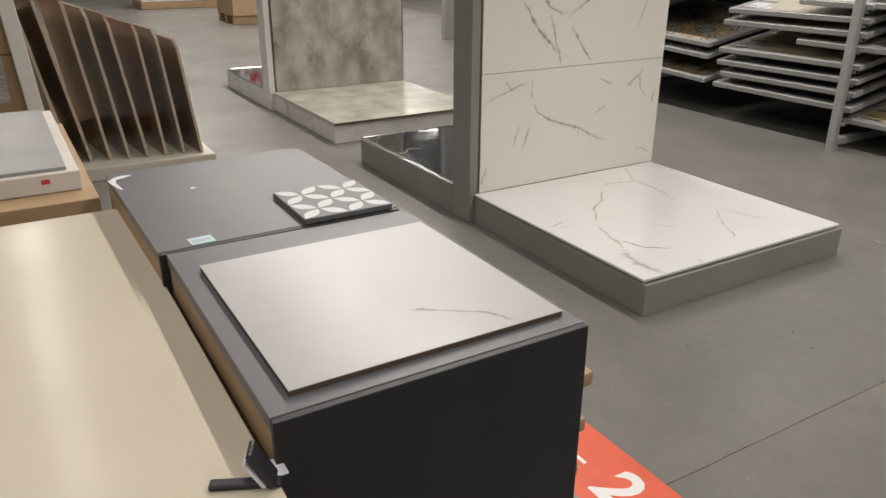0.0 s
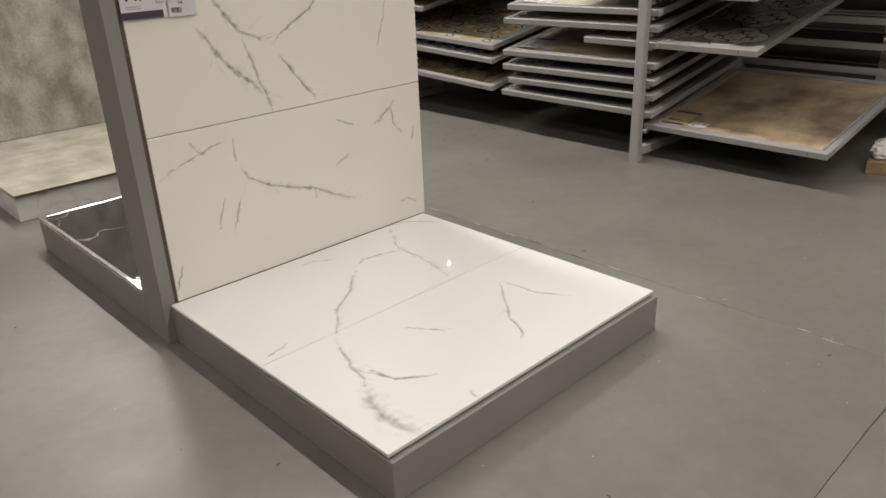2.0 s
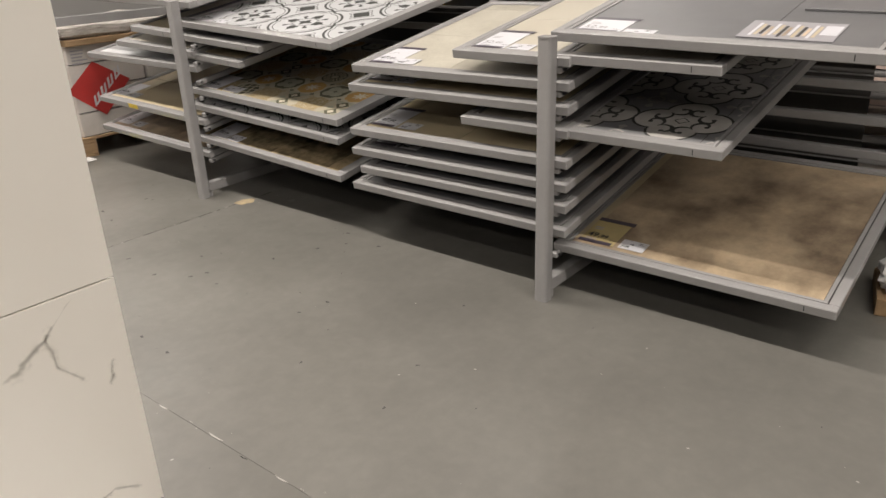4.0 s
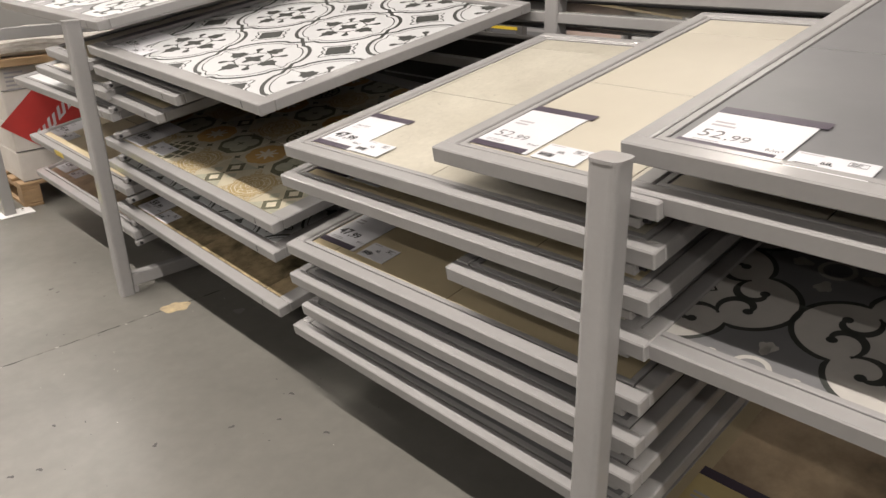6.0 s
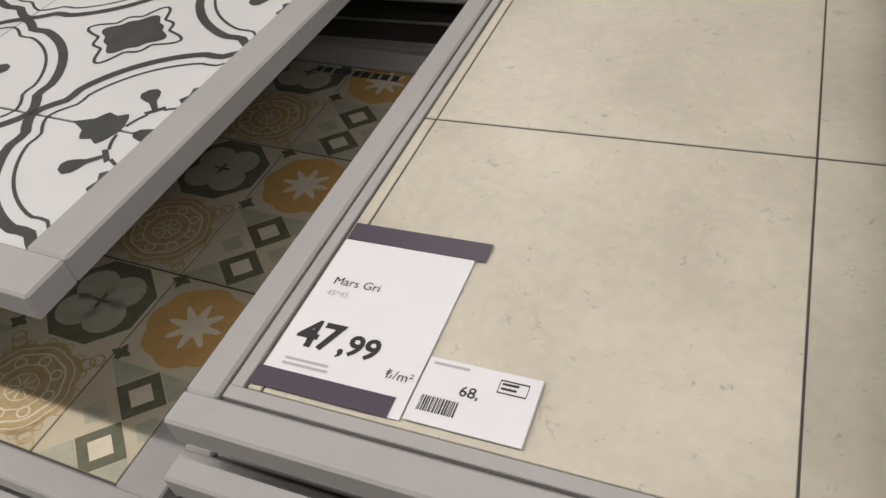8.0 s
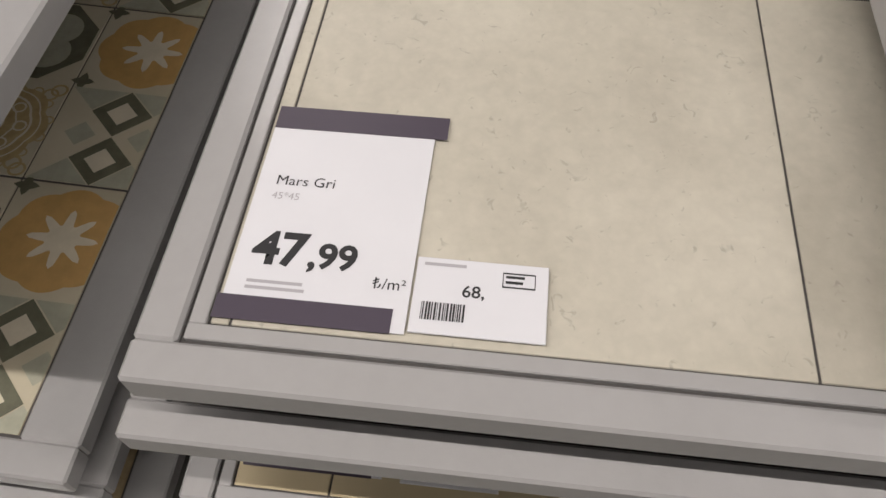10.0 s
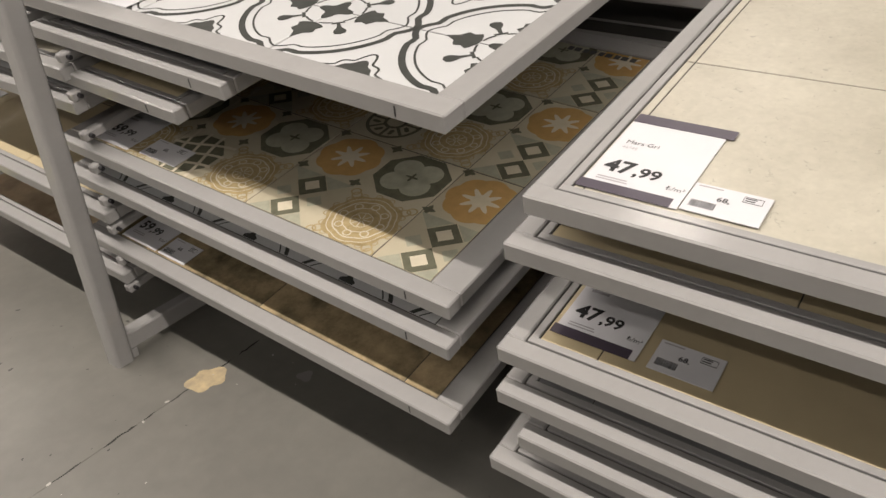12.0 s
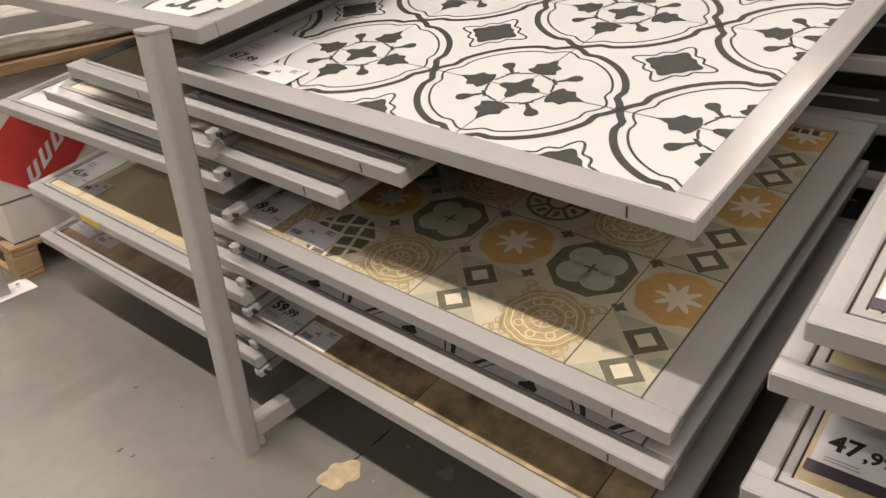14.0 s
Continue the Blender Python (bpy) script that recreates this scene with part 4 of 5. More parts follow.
TOP_VEINS = [
    ([(0.637, 0.951), (0.508, 0.815), (0.371, 0.714), (0.246, 0.556)], 0.008),
    ([(0.246, 0.556), (0.215, 0.46), (0.186, 0.39), (0.18, 0.33), (0.13, 0.25)], 0.009),
    ([(0.186, 0.368), (0.236, 0.248), (0.323, 0.173)], 0.005),
    ([(0.637, 0.951), (0.712, 0.991), (0.804, 0.974), (0.873, 0.951)], 0.007),
    ([(1.0, 1.195), (0.952, 1.095), (0.873, 0.974), (0.873, 0.837), (0.849, 0.715), (0.821, 0.616)], 0.009),
    ([(0.992, 1.192), (1.091, 1.178), (1.21, 1.042)], 0.005),
    ([(0.478, 1.129), (0.561, 1.13), (0.643, 1.07)], 0.003),
    ([(0.92, 0.456), (0.85, 0.376), (0.754, 0.264), (0.686, 0.146), (0.639, 0.118)], 0.005),
    ([(0.921, 0.44), (0.939, 0.296), (0.994, 0.189)], 0.004),
    ([(0.341, 0.051), (0.324, 0.009)], 0.006),
    ([(0.349, 0.163), (0.234, 0.244), (0.208, 0.37)], 0.006),
    ([(0.036, 0.629), (0.07, 0.64), (0.13, 0.65)], 0.006),
    ([(0.454, 0.457), (0.49, 0.4), (0.534, 0.34)], 0.005),
]


def stand(y0, span, top, label, m_wall, m_top, m_side, m_back, m_trim, white=False):
    """A sample stand: a low platform before and behind an upright wall, all clad in tiles."""
    t = thing("display_stand", label, "display stand", pose(2.14, y0, 0), "tile display stands")
    proud = span < 1.25
    part("platform_base", box(-0.001 if proud else 0.004, 1.23 if proud else 1.205, -0.013 if proud else 0.014, span, 0, 0.131, 0.002), m_side, t)
    part("tile_bedding", box(0.02, 1.19, 0.024, span - 0.002, 0.1312, 0.1388), M_WALLEDGE, t, "dark adhesive bed under the tiles")
    for a, b in ((0, span / 2), (span / 2, span)) if span < 1.25 else ((0, span),):
        part("tile", box(0, 1.222, a + 0.001, b - 0.001, 0.139, 0.151, 0.0015), m_top, t)
    th = 0.17
    part("wall_core", box(0.03, 1.225, span + 0.013, span + th, 0, top - 0.004, 0.002), m_side, t)
    part("edge_board", box(0.017, 0.0282, span + 0.002, span + 0.014, 0, top - 0.006), M_WALLEDGE, t)
    for a, b in ((0.152, 0.749), (0.75, top)) if span < 1.25 else ((0.152, top),):
        part("tile", box(0.03, 1.235, span, span + 0.012, a + 0.001, b - 0.001, 0.0012), m_wall, t)
    y1 = span + th + 1.15
    part("side_panel", box(-0.03, 0.0285, span + 0.003, span + th, 0, top, 0.002), m_side if white else m_trim, t)
    part("back_base", box(-0.03, 1.2, span + th + 0.002, y1, 0, 0.15, 0.002), m_side if white else m_trim, t)
    part("tile", box(-0.01, 1.19, span + th + 0.004, y1 - 0.012, 0.151, 0.162, 0.001), m_back, t)
    part("tile", box(0.03, 1.2, span + th + 0.001, span + th + 0.012, 0.166, top, 0.001), m_back, t)
    part("edge_trim", box(-0.032, -0.011, span + th + 0.004, y1, 0.151, 0.166, 0.003), M_CHROME, t, "bright metal edge trim")
    part("edge_trim", box(-0.011, 1.2, y1 - 0.011, y1, 0.151, 0.166, 0.003), M_CHROME, t, "bright metal edge trim")
    if span > 1.25:
        part("edge_trim", box(0.029, 1.238, span - 0.004, span + 0.013, top + 0.0005, top + 0.01, 0.002), M_CHROME, t, "bright metal edge trim")
        part("edge_trim", box(0.0288, 0.0355, span - 0.005, span - 0.0004, 0.152, top, 0.001), M_CHROME, t, "bright metal edge trim")
        part("edge_trim", box(1.229, 1.24, span - 0.006, span - 0.0004, 0.152, top, 0.001), M_CHROME, t, "bright metal edge trim")
        part("edge_trim", box(0.004, 1.222, -0.006, -0.0004, 0.136, 0.149, 0.001), M_WALLEDGE, t, "thin dark edge trim")
        part("edge_trim", box(-0.006, -0.0004, 0.0, span, 0.136, 0.149, 0.001), M_CHROME, t, "bright metal edge trim")
    return t


st = stand(1.94, 1.2, 1.368, "tile display stand clad in white grey-veined marble tiles", M_WHITEMAT, M_WHITE, M_SIDE, M_BLACKSTONE, M_SIDE, True)
for k, (pts, w_) in enumerate(TOP_VEINS):
    p = tagged(part("vein", vein(pts, w_, k), M_VEIN if w_ > 0.019 else M_VEINSOFT, st), kind="stuff")
    p.location.z = 0.1516
p = part("vein", vein([(0.15, 0.27), (0.112, 0.215), (0.09, 0.13), (0.1, 0.06), (0.125, -0.02)], 0.028, 77), M_VEINSOFT, st, "broad pale grey vein")
tagged(p, kind="stuff")
p.location.z = 0.15185
for k, (pts, w_) in enumerate(WALL_VEINS):
    p = tagged(part("vein", vein(pts, w_, 30 + k), M_VEIN if w_ > 0.0055 else M_VEINSOFT, st), kind="stuff")
    p.matrix_basis = pose(0.03, 1.1993, 0, 90, 0, 0)
stand(4.96, 1.32, 1.425, "tile display stand clad in mottled grey stone-look tiles", M_CONC, M_CONCTOP, M_EDGE, M_BLACKSTONE, M_EDGE, True)


# ---- cabinets and samples ----
def cabinet(x0, x1, y0, y1, z, label, turn=0.0):
    t = thing("sample_cabinet", label, "cabinet", pose(x0, y0, 0, 0, 0, turn), "sample cabinets")
    w, d = x1 - x0, y1 - y0
    part("body", box(0.002, w - 0.02, 0.012, d - 0.004, 0, z - 0.022, 0.002), M_OAK, t, "oak side panels")
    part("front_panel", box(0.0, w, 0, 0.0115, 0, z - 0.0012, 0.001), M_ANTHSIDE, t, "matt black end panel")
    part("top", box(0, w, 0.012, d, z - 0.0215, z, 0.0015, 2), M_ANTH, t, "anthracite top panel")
    return t


cabinet(0.362, 0.858, 0.85, 1.452, 0.815, "anthracite-topped sample cabinet with black end panel")
cabinet(0.350, 0.852, 1.455, 2.05, 0.815, "anthracite-topped sample cabinet with oak sides", 1.0)
t = thing("marble_slab", "glossy white marble-look tile lying on the cabinet", "tile", pose(0.398, 0.893, 0.8155))
part("body", box(0.0008, 0.4422, 0.0008, 0.4542, 0, 0.0072), M_WALLEDGE, t, "brown clay edge")
part("glaze", box(0, 0.443, 0, 0.455, 0.0074, 0.009, 0.0005), M_SLAB, t)
p = part("vein", vein([(0.24, 0.118), (0.255, 0.113), (0.294, 0.084), (0.338, 0.054), (0.348, 0.033), (0.36, 0.008)], 0.0028, 91, (0.003, 0.44, 0.003, 0.452)), M_VEINSOFT, t)
tagged(p, kind="stuff")
p.location.z = 0.0094
t = thing("pattern_tile", "charcoal tile with white petal circles on the cabinet", "tile", pose(0.639, 1.468, 0.8155))
part("tile", box(0, 0.199, 0, 0.199, 0, 0.012, 0.0012), M_GREYTILE, t)
bm = bmesh.new()
for i in range(5):
    for j in range(5):
        for a in (math.pi / 4, 3 * math.pi / 4):
            if (i + j) % 2 == 0:
                x, y, ca, sa = i * 0.05, j * 0.05, math.cos(a), math.sin(a)
                pts = [(0.004 + 0.0627 * f, 0.0145 * math.sin(math.pi * f)) for f in [q / 8 for q in range(9)]]
                pts += [(u, -v) for u, v in pts[-2:0:-1]]
                poly(bm, [(x + u * ca - v * sa, y + u * sa + v * ca) for u, v in pts])
p = tagged(part("printed_pattern", clip(bm, 0.001, 0.198, 0.001, 0.198), M_TWHITE, t), kind="stuff")
p.location.z = 0.0123
t = thing("wood_sample", "pale wood-look tile strip on an oak plank", "tile sample", pose(0.915, 1.79, 0.6565))
part("tile", box(0, 0.105, 0, 0.49, 0, 0.01, 0.001), mat("pinkish_wood_tile", (0.5, 0.41, 0.32), (0.42, 0.33, 0.25), 0.45, scale=9, stretch=(6, 1, 1)), t)
for y0, long in ((0.935, 0.11), (1.745, 0.54)):
    for k in range(3):
        t = thing("wood_plank", "rounded oak sample plank beside the cabinet", "plank", pose(0.8605, y0, 0.626 - 0.095 * k), "oak sample planks")
        part("plank", box(0, 0.1 - 0.008 * k, 0, long, 0, 0.03, 0.009, 2), M_OAK, t)
        part("bracket", box(0.001, 0.05, 0.04, 0.07, -0.065 if k < 2 else -0.43, -0.0005), M_DARKPAINT, t)
t = thing("cream_slab", "large glossy cream tile slab on a low stand", "tile slab", pose(0, 0, 0))
part("slab", box(-1.25, 0.355, 0.52, 1.97, 0.735, 0.75, 0.002), M_CREAM, t)
part("support", box(-1.2, 0.32, 0.57, 1.92, 0, 0.7345, 0.004), M_OAK, t)
price_card(pose(2.166, 3.134, 1.125, 90, 0, 0), "94", "99", 0.155, 0.232, label="white price card with plum bands on the marble wall")
shelf_label(pose(2.318, 3.134, 1.12, 90, 0, 0), 0.094, 0.072, "94,")
price_card(pose(2.15, 6.275, 1.196, 90, 0, 0), "104", "99", 0.16, 0.19, M_YELLOW, label="yellow price card with dark bands on the stone wall")
shelf_label(pose(2.31, 6.275, 1.186, 90, 0, 0), 0.1, 0.07, "104")
t = thing("brand_plate", "thin pale plate with a round mark on the stone wall", "plate", pose(3.12, 6.272, 1.39, 90, 0, 0))
part("plate", box(0, 0.235, 0, 0.022, 0, 0.003, 0.001), M_CARD, t)
part("mark", tube(0.014, (-0.012, 0.011, 0), (-0.012, 0.011, 0.004), 16), M_CARD, t)
part("print", box(0.02, 0.2, 0.007, 0.014, 0.0032, 0.0036), M_GREYINK, t)
t = thing("red_clip", "small red plastic clip on the wall edge", "clip", pose(2.162, 3.13, 1.345))
part("jaw", box(-0.012, 0.012, -0.006, 0.006, -0.02, 0.03, 0.004), M_RED, t)
part("stem", tube(0.004, (0, 0, 0.03), (0, 0, 0.075)), M_VINYLWHITE, t)

# ---- things round the cabinets ----
t = thing("barcode_sticker", "pale blue printed sticker on the cabinet top", "sticker", pose(0.414, 1.472, 0.8155, 0, 0, 3))
part("paper", box(0, 0.046, 0, 0.036, 0, 0.0006), mat("pale_blue_paper", (0.5, 0.68, 0.7), (0.45, 0.62, 0.66), 0.5, scale=60), t)
p = part("print", barcode(0.036, 0.016, 11), M_GREYINK, t)
p.location = (0.005, 0.008, 0.0009)
t = thing("torn_tape", "torn strip of white tape on the cabinet corner", "tape", pose(0.345, 1.985, 0.8157, 0, 0, 14))
bm = bmesh.new()
strip(bm, [(0, 0), (0.02, 0.006), (0.035, 0.01), (0.05, 0.008)], [0.012, 0.024, 0.02, 0.008], 0.0012)
part("strip", bm, M_VINYLWHITE, t)
bm = bmesh.new()
strip(bm, [(0.0, 0.0), (-0.008, -0.03), (-0.012, -0.09)], [0.02, 0.012, 0.006], 0.001)
part("tail", bm, M_VINYLWHITE, t)
t = thing("scuff_mark", "small pale chip on the cabinet top", "chip", pose(0.5, 1.83, 0.8156))
bm = bmesh.new()
blob(bm, 0, 0, lambda a: 0.005 * (1 + 0.3 * math.cos(3 * a)), 0.0004)
part("chip", bm, M_VINYLWHITE, t)
for yy, tilt, txt in ((1.505, 14, "69"), (1.60, 32, "")):
    t = thing("price_tag", "small white paper tag on the wood sample", "price tag", pose(0.94, yy + 0.3, 0.6668, 0, 0, tilt), "price tags")
    part("paper", box(0, 0.075, 0, 0.085 if txt else 0.055, 0, 0.001), M_CARD, t)
    if txt:
        p = part("print", text_bm("69,99", 0.021, 0.0006), M_INK, t)
        p.matrix_basis = pose(0.02, 0.012, 0.0014, 0, 0, 80)
    else:
        p = part("print", bars(3, 0.04, 0.003, 0.008, 3), M_GREYINK, t)
        p.location = (0.008, 0.026, 0.0014)
t = thing("tag_bracket", "bent black plastic bracket with white tag on the cream slab", "bracket", pose(0.33, 0.83, 0.7502, 0, 0, -25))
part("arm", box(-0.055, 0.03, -0.008, 0.008, 0.0, 0.008, 0.002), M_ANTHSIDE, t)
a = part("upright", box(-0.004, 0.004, -0.016, 0.016, 0, 0.055, 0.002), M_ANTHSIDE, t)
a.matrix_basis = pose(0.022, 0, 0.006, 0, -28, 0)
a = part("tag", box(-0.002, 0.002, -0.014, 0.014, 0, 0.04), M_CARD, t, "white tag")
a.matrix_basis = pose(0.012, -0.002, 0.008, 0, -32, 0)
t = thing("label_holder", "clear plastic label holder at the slab edge", "label holder", pose(0.365, 0.845, 0.7505))
part("plate", box(-0.03, 0.006, -0.015, 0.02, 0, 0.003, 0.001), M_CARD, t)

t = thing("tan_board", "tan laminate board on a stand behind the cream slab", "board", pose(0, 0, 0))
part("board", box(-1.1, 0.318, 2.05, 2.98, 0.722, 0.759, 0.002), M_OAK, t)
part("support", box(-1.0, 0.27, 2.12, 2.9, 0, 0.7215, 0.004), M_DARKPAINT, t)
t = thing("tile_carton", "printed white tile carton on the tan board", "carton", pose(0, 0, 0))
part("carton", box(-0.62, 0.29, 2.14, 2.96, 0.7595, 0.811, 0.003), M_CARTONW, t)
p = part("print", bars(2, 0.14, 0.012, 0.02, 2), M_GREYINK, t)
p.matrix_basis = pose(-0.12, 2.1395, 0.79, 90, 0, 0)
p = part("red_mark", box(0.2, 0.22, 2.1392, 2.1398, 0.785, 0.797), M_REDINK, t)
t = thing("grey_tile", "pale grey stone-look tile lying on its carton", "tile", pose(0, 0, 0))
part("tile", box(-0.58, 0.262, 2.155, 2.94, 0.8112, 0.8205, 0.0012), mat("pale_stone_tile", (0.33, 0.33, 0.31), (0.24, 0.24, 0.225), 0.4, scale=4, detail=7), t)
t = thing("plastic_bag", "crumpled mint green plastic film between the stands", "plastic film", pose(0.335, 2.0, 0.7))
bm = bmesh.new()
bmesh.ops.create_icosphere(bm, subdivisions=3, radius=0.03)
for v in bm.verts:
    v.co *= 1 + 0.35 * noise.noise(v.co * 60)
    v.co.x *= 0.5
part("film", bm, mat("mint_film", (0.3, 0.62, 0.5), (0.22, 0.5, 0.4), 0.25, scale=30), t)

M_PANELS = [mat("brown_panel", (0.24, 0.155, 0.105), (0.15, 0.095, 0.065), 0.35, scale=5, stretch=(1, 1, 6)),
            mat("dark_taupe_panel", (0.33, 0.27, 0.21), (0.22, 0.18, 0.14), 0.35, scale=5, stretch=(1, 1, 6)),
            mat("walnut_panel", (0.29, 0.19, 0.125), (0.18, 0.115, 0.075), 0.35, scale=5, stretch=(1, 1, 6))]
M_PEDGE = mat("panel_edge", (0.46, 0.37, 0.28), (0.35, 0.27, 0.2), 0.6, scale=12)


def sample_panel(x, y, lean, high, k):
    t = thing("display_board", "tall brown wood-look sample panel leaning in its rack", "sample panel", pose(x, y, 0.08, 0, lean, 6), "leaning sample panels")
    bm = bmesh.new()
    d, c = 0.7, 0.05
    prof = [(0, 0), (d, 0), (d, high - c), (d - c, high), (c, high), (0, high - c)]
    lo = [bm.verts.new((-0.008, u, v)) for u, v in prof]
    hi = [bm.verts.new((0.008, u, v)) for u, v in prof]
    bm.faces.new(lo)
    bm.faces.new(hi[::-1])
    for q in range(6):
        bm.faces.new((lo[q], hi[q], hi[(q + 1) % 6], lo[(q + 1) % 6]))
    bmesh.ops.recalc_face_normals(bm, faces=bm.faces[:])
    part("panel", bm, M_PANELS[k % 3], t)
    part("front_edge", box(-0.009, 0.009, -0.006, -0.0002, 0, high - c, 0.002), M_PEDGE, t, "pale wooden front edge")
    part("tag", box(0.0085, 0.0095, 0.08, 0.11, high - 0.09, high - 0.06), M_CARD, t, "small white tag")


for k in range(8):
    sample_panel(1.2 - 0.107 * k, 4.92 + 0.02 * k, -6.5 - 0.5 * k + 0.8 * (k % 3), 0.71 + 0.05 * k + 0.015 * (k % 2), k)
t = thing("panel_rack", "low pale wooden rack that holds the leaning panels", "rack", pose(0, 0, 0))
part("base_board", box(-0.1, 1.27, 4.86, 5.62, 0.0, 0.078, 0.004), M_IVORY, t)
part("base_board", box(-0.1, 1.27, 5.63, 5.66, 0.0, 0.2, 0.004), M_OAK, t)
a = part("end_post", box(-0.04, 0.04, -0.02, 0.02, 0, 1.35, 0.004), M_CARTONW, t, "pale end post")
a.matrix_basis = pose(0.335, 4.9, 0.079, 0, -4, 0)

# cartons and clutter behind the panels
t = thing("carton_pile", "open brown cartons with rolls piled on a pallet", "cartons", pose(0, 0, 0))
for k, (x0, x1, y0, y1, z0, z1) in enumerate(((-0.9, 0.1, 6.3, 7.1, 0.14, 0.55), (-0.3, 0.35, 6.2, 6.9, 0.555, 0.8), (-1.6, -0.95, 6.0, 6.8, 0.14, 0.75))):
    part("carton", box(x0, x1, y0, y1, z0, z1, 0.006), M_CARTON if k != 2 else M_SIDE, t)
part("pallet", box(-1.7, 0.4, 6.0, 7.2, 0.0, 0.135, 0.01), M_PALLET, t)

def loose_carton(x0, x1, y0, y1, z0, z1, material, label):
    """One closed carton with its two top flaps and a strip of tape."""
    t = thing("carton", label, "carton", pose(x0, y0, z0), "loose cartons")
    w, d, h = x1 - x0, y1 - y0, z1 - z0
    part("body", box(0, w, 0, d, 0, h - 0.004, 0.004), material, t)
    part("flap", box(0.002, w - 0.002, 0.002, d / 2 - 0.002, h - 0.0038, h, 0.001), material, t)
    part("flap", box(0.002, w - 0.002, d / 2 + 0.002, d - 0.002, h - 0.0038, h, 0.001), material, t)
    part("tape", box(w * 0.42, w * 0.58, -0.0012, -0.0002, h * 0.55, h - 0.005), M_WRAP, t, "clear packing tape")


loose_carton(-0.62, -0.12, 5.7, 5.97, 0.0, 0.6, M_SIDE, "grey carton standing on the shop floor")
loose_carton(-0.1, 0.42, 5.7, 5.97, 0.0, 0.66, M_CARTON, "brown carton standing on the shop floor")
loose_carton(-0.06, 0.36, 5.72, 5.96, 0.661, 0.93, M_CARTON, "small brown carton on a larger carton")
loose_carton(-0.5, -0.16, 5.72, 5.96, 0.601, 0.72, M_YELLOW, "yellow carton lying on a grey carton")


def wrapped_bundle(x, y, turn):
    """A crumpled white film bundle lying on a short wooden block."""
    block = thing("wooden_block", "short brown wooden block lying on the shop floor", "wood block", pose(x, y, 0.0, 0, 0, turn))
    part("timber", box(-0.16, 0.16, -0.09, 0.09, 0.0, 0.07, 0.005, 2), M_PALLET, block)
    rnd = random.Random(14)
    bm = bmesh.new()
    bmesh.ops.create_icosphere(bm, subdivisions=3, radius=1.0)
    for v in bm.verts:
        c = v.co
        fold = 1 + 0.1 * math.sin(9 * c.x + 4 * c.y) + rnd.uniform(-0.06, 0.06)
        v.co = (math.copysign(abs(c.x) ** 0.7, c.x) * 0.15 * fold, math.copysign(abs(c.y) ** 0.7, c.y) * 0.085 * fold,
                max(0.0, 0.04 + 0.05 * c.z * fold))
    single("wrapped_bundle", bm, M_VINYLWHITE, "small bundle wrapped in crumpled white film on a wooden block", "bundle",
           m=pose(x, y, 0.07, 0, 0, turn))


wrapped_bundle(5.85, 1.95, 12)

# ---- floor graphic ----
t = thing("floor_sticker", "red-orange floor sticker with white figure and grey corner", "floor sticker", pose(1.26, 0.9, 0.0))
part("vinyl", box(0, 0.235, 0, 1.385, 0, 0.0012), M_RED, t, "red-orange vinyl")
part("edge_mark", box(0.2, 0.24, 1.386, 1.42, 0, 0.0012), M_VINYLWHITE, t, "white edge piece")
part("edge_mark", box(0.18, 0.245, 0.16, 0.2, 0.0013, 0.0018), M_VINYLWHITE, t, "white edge piece")
part("grey_field", box(-0.12, -0.0002, 0, 0.5, 0, 0.0012), M_SIDE, t, "grey vinyl field")
for yy, mm in ((0.28, M_VINYLWHITE), (1.22, M_VINYLWHITE)):
    p = part("figure", text_bm("2", 0.2, 0.006), mm, t, "white figure")
    p.matrix_basis = pose(0.05, yy + 0.1, 0.0016, 0, 0, -90)
p = part("figure", text_bm("2", 0.17, 0.006), M_GREYINK, t, "grey figure")
p.matrix_basis = pose(-0.02, 0.25, 0.0015, 0, 0, -90)
p = part("print", bars(3, 0.1, 0.012, 0.03, 6), M_VINYLWHITE, t)
p.matrix_basis = pose(0.1, 0.55, 0.0016, 0, 0, -90)
t = thing("yellow_tape", "bright yellow floor marking tape", "floor tape", pose(4.5, 6.86, 0))
part("tape", box(0, 0.43, 0, 0.09, 0, 0.001), flat("yellow_tape", (0.8, 0.75, 0.03), 0.4), t)

# ---- pallets beside the racks ----
def pallet(x, y, w, d, parent):
    for k in range(6):
        part("top_board", box(x, x + w, y + k * (d - 0.1) / 5, y + k * (d - 0.1) / 5 + 0.1, 0.122, 0.14, 0.003), M_PALLET, parent)
    for k in range(3):
        for q in range(3):
            part("block", box(x + k * (w - 0.1) / 2, x + k * (w - 0.1) / 2 + 0.1, y + q * (d - 0.1) / 2, y + q * (d - 0.1) / 2 + 0.1, 0.022, 0.1, 0.004), M_PALLET, parent)
        part("bottom_board", box(x + k * (w - 0.1) / 2, x + k * (w - 0.1) / 2 + 0.1, y, y + d, 0.0, 0.021, 0.003), M_PALLET, parent)
        part("stringer", box(x + k * (w - 0.1) / 2, x + k * (w - 0.1) / 2 + 0.1, y, y + d, 0.101, 0.1215, 0.003), M_PALLET, parent)


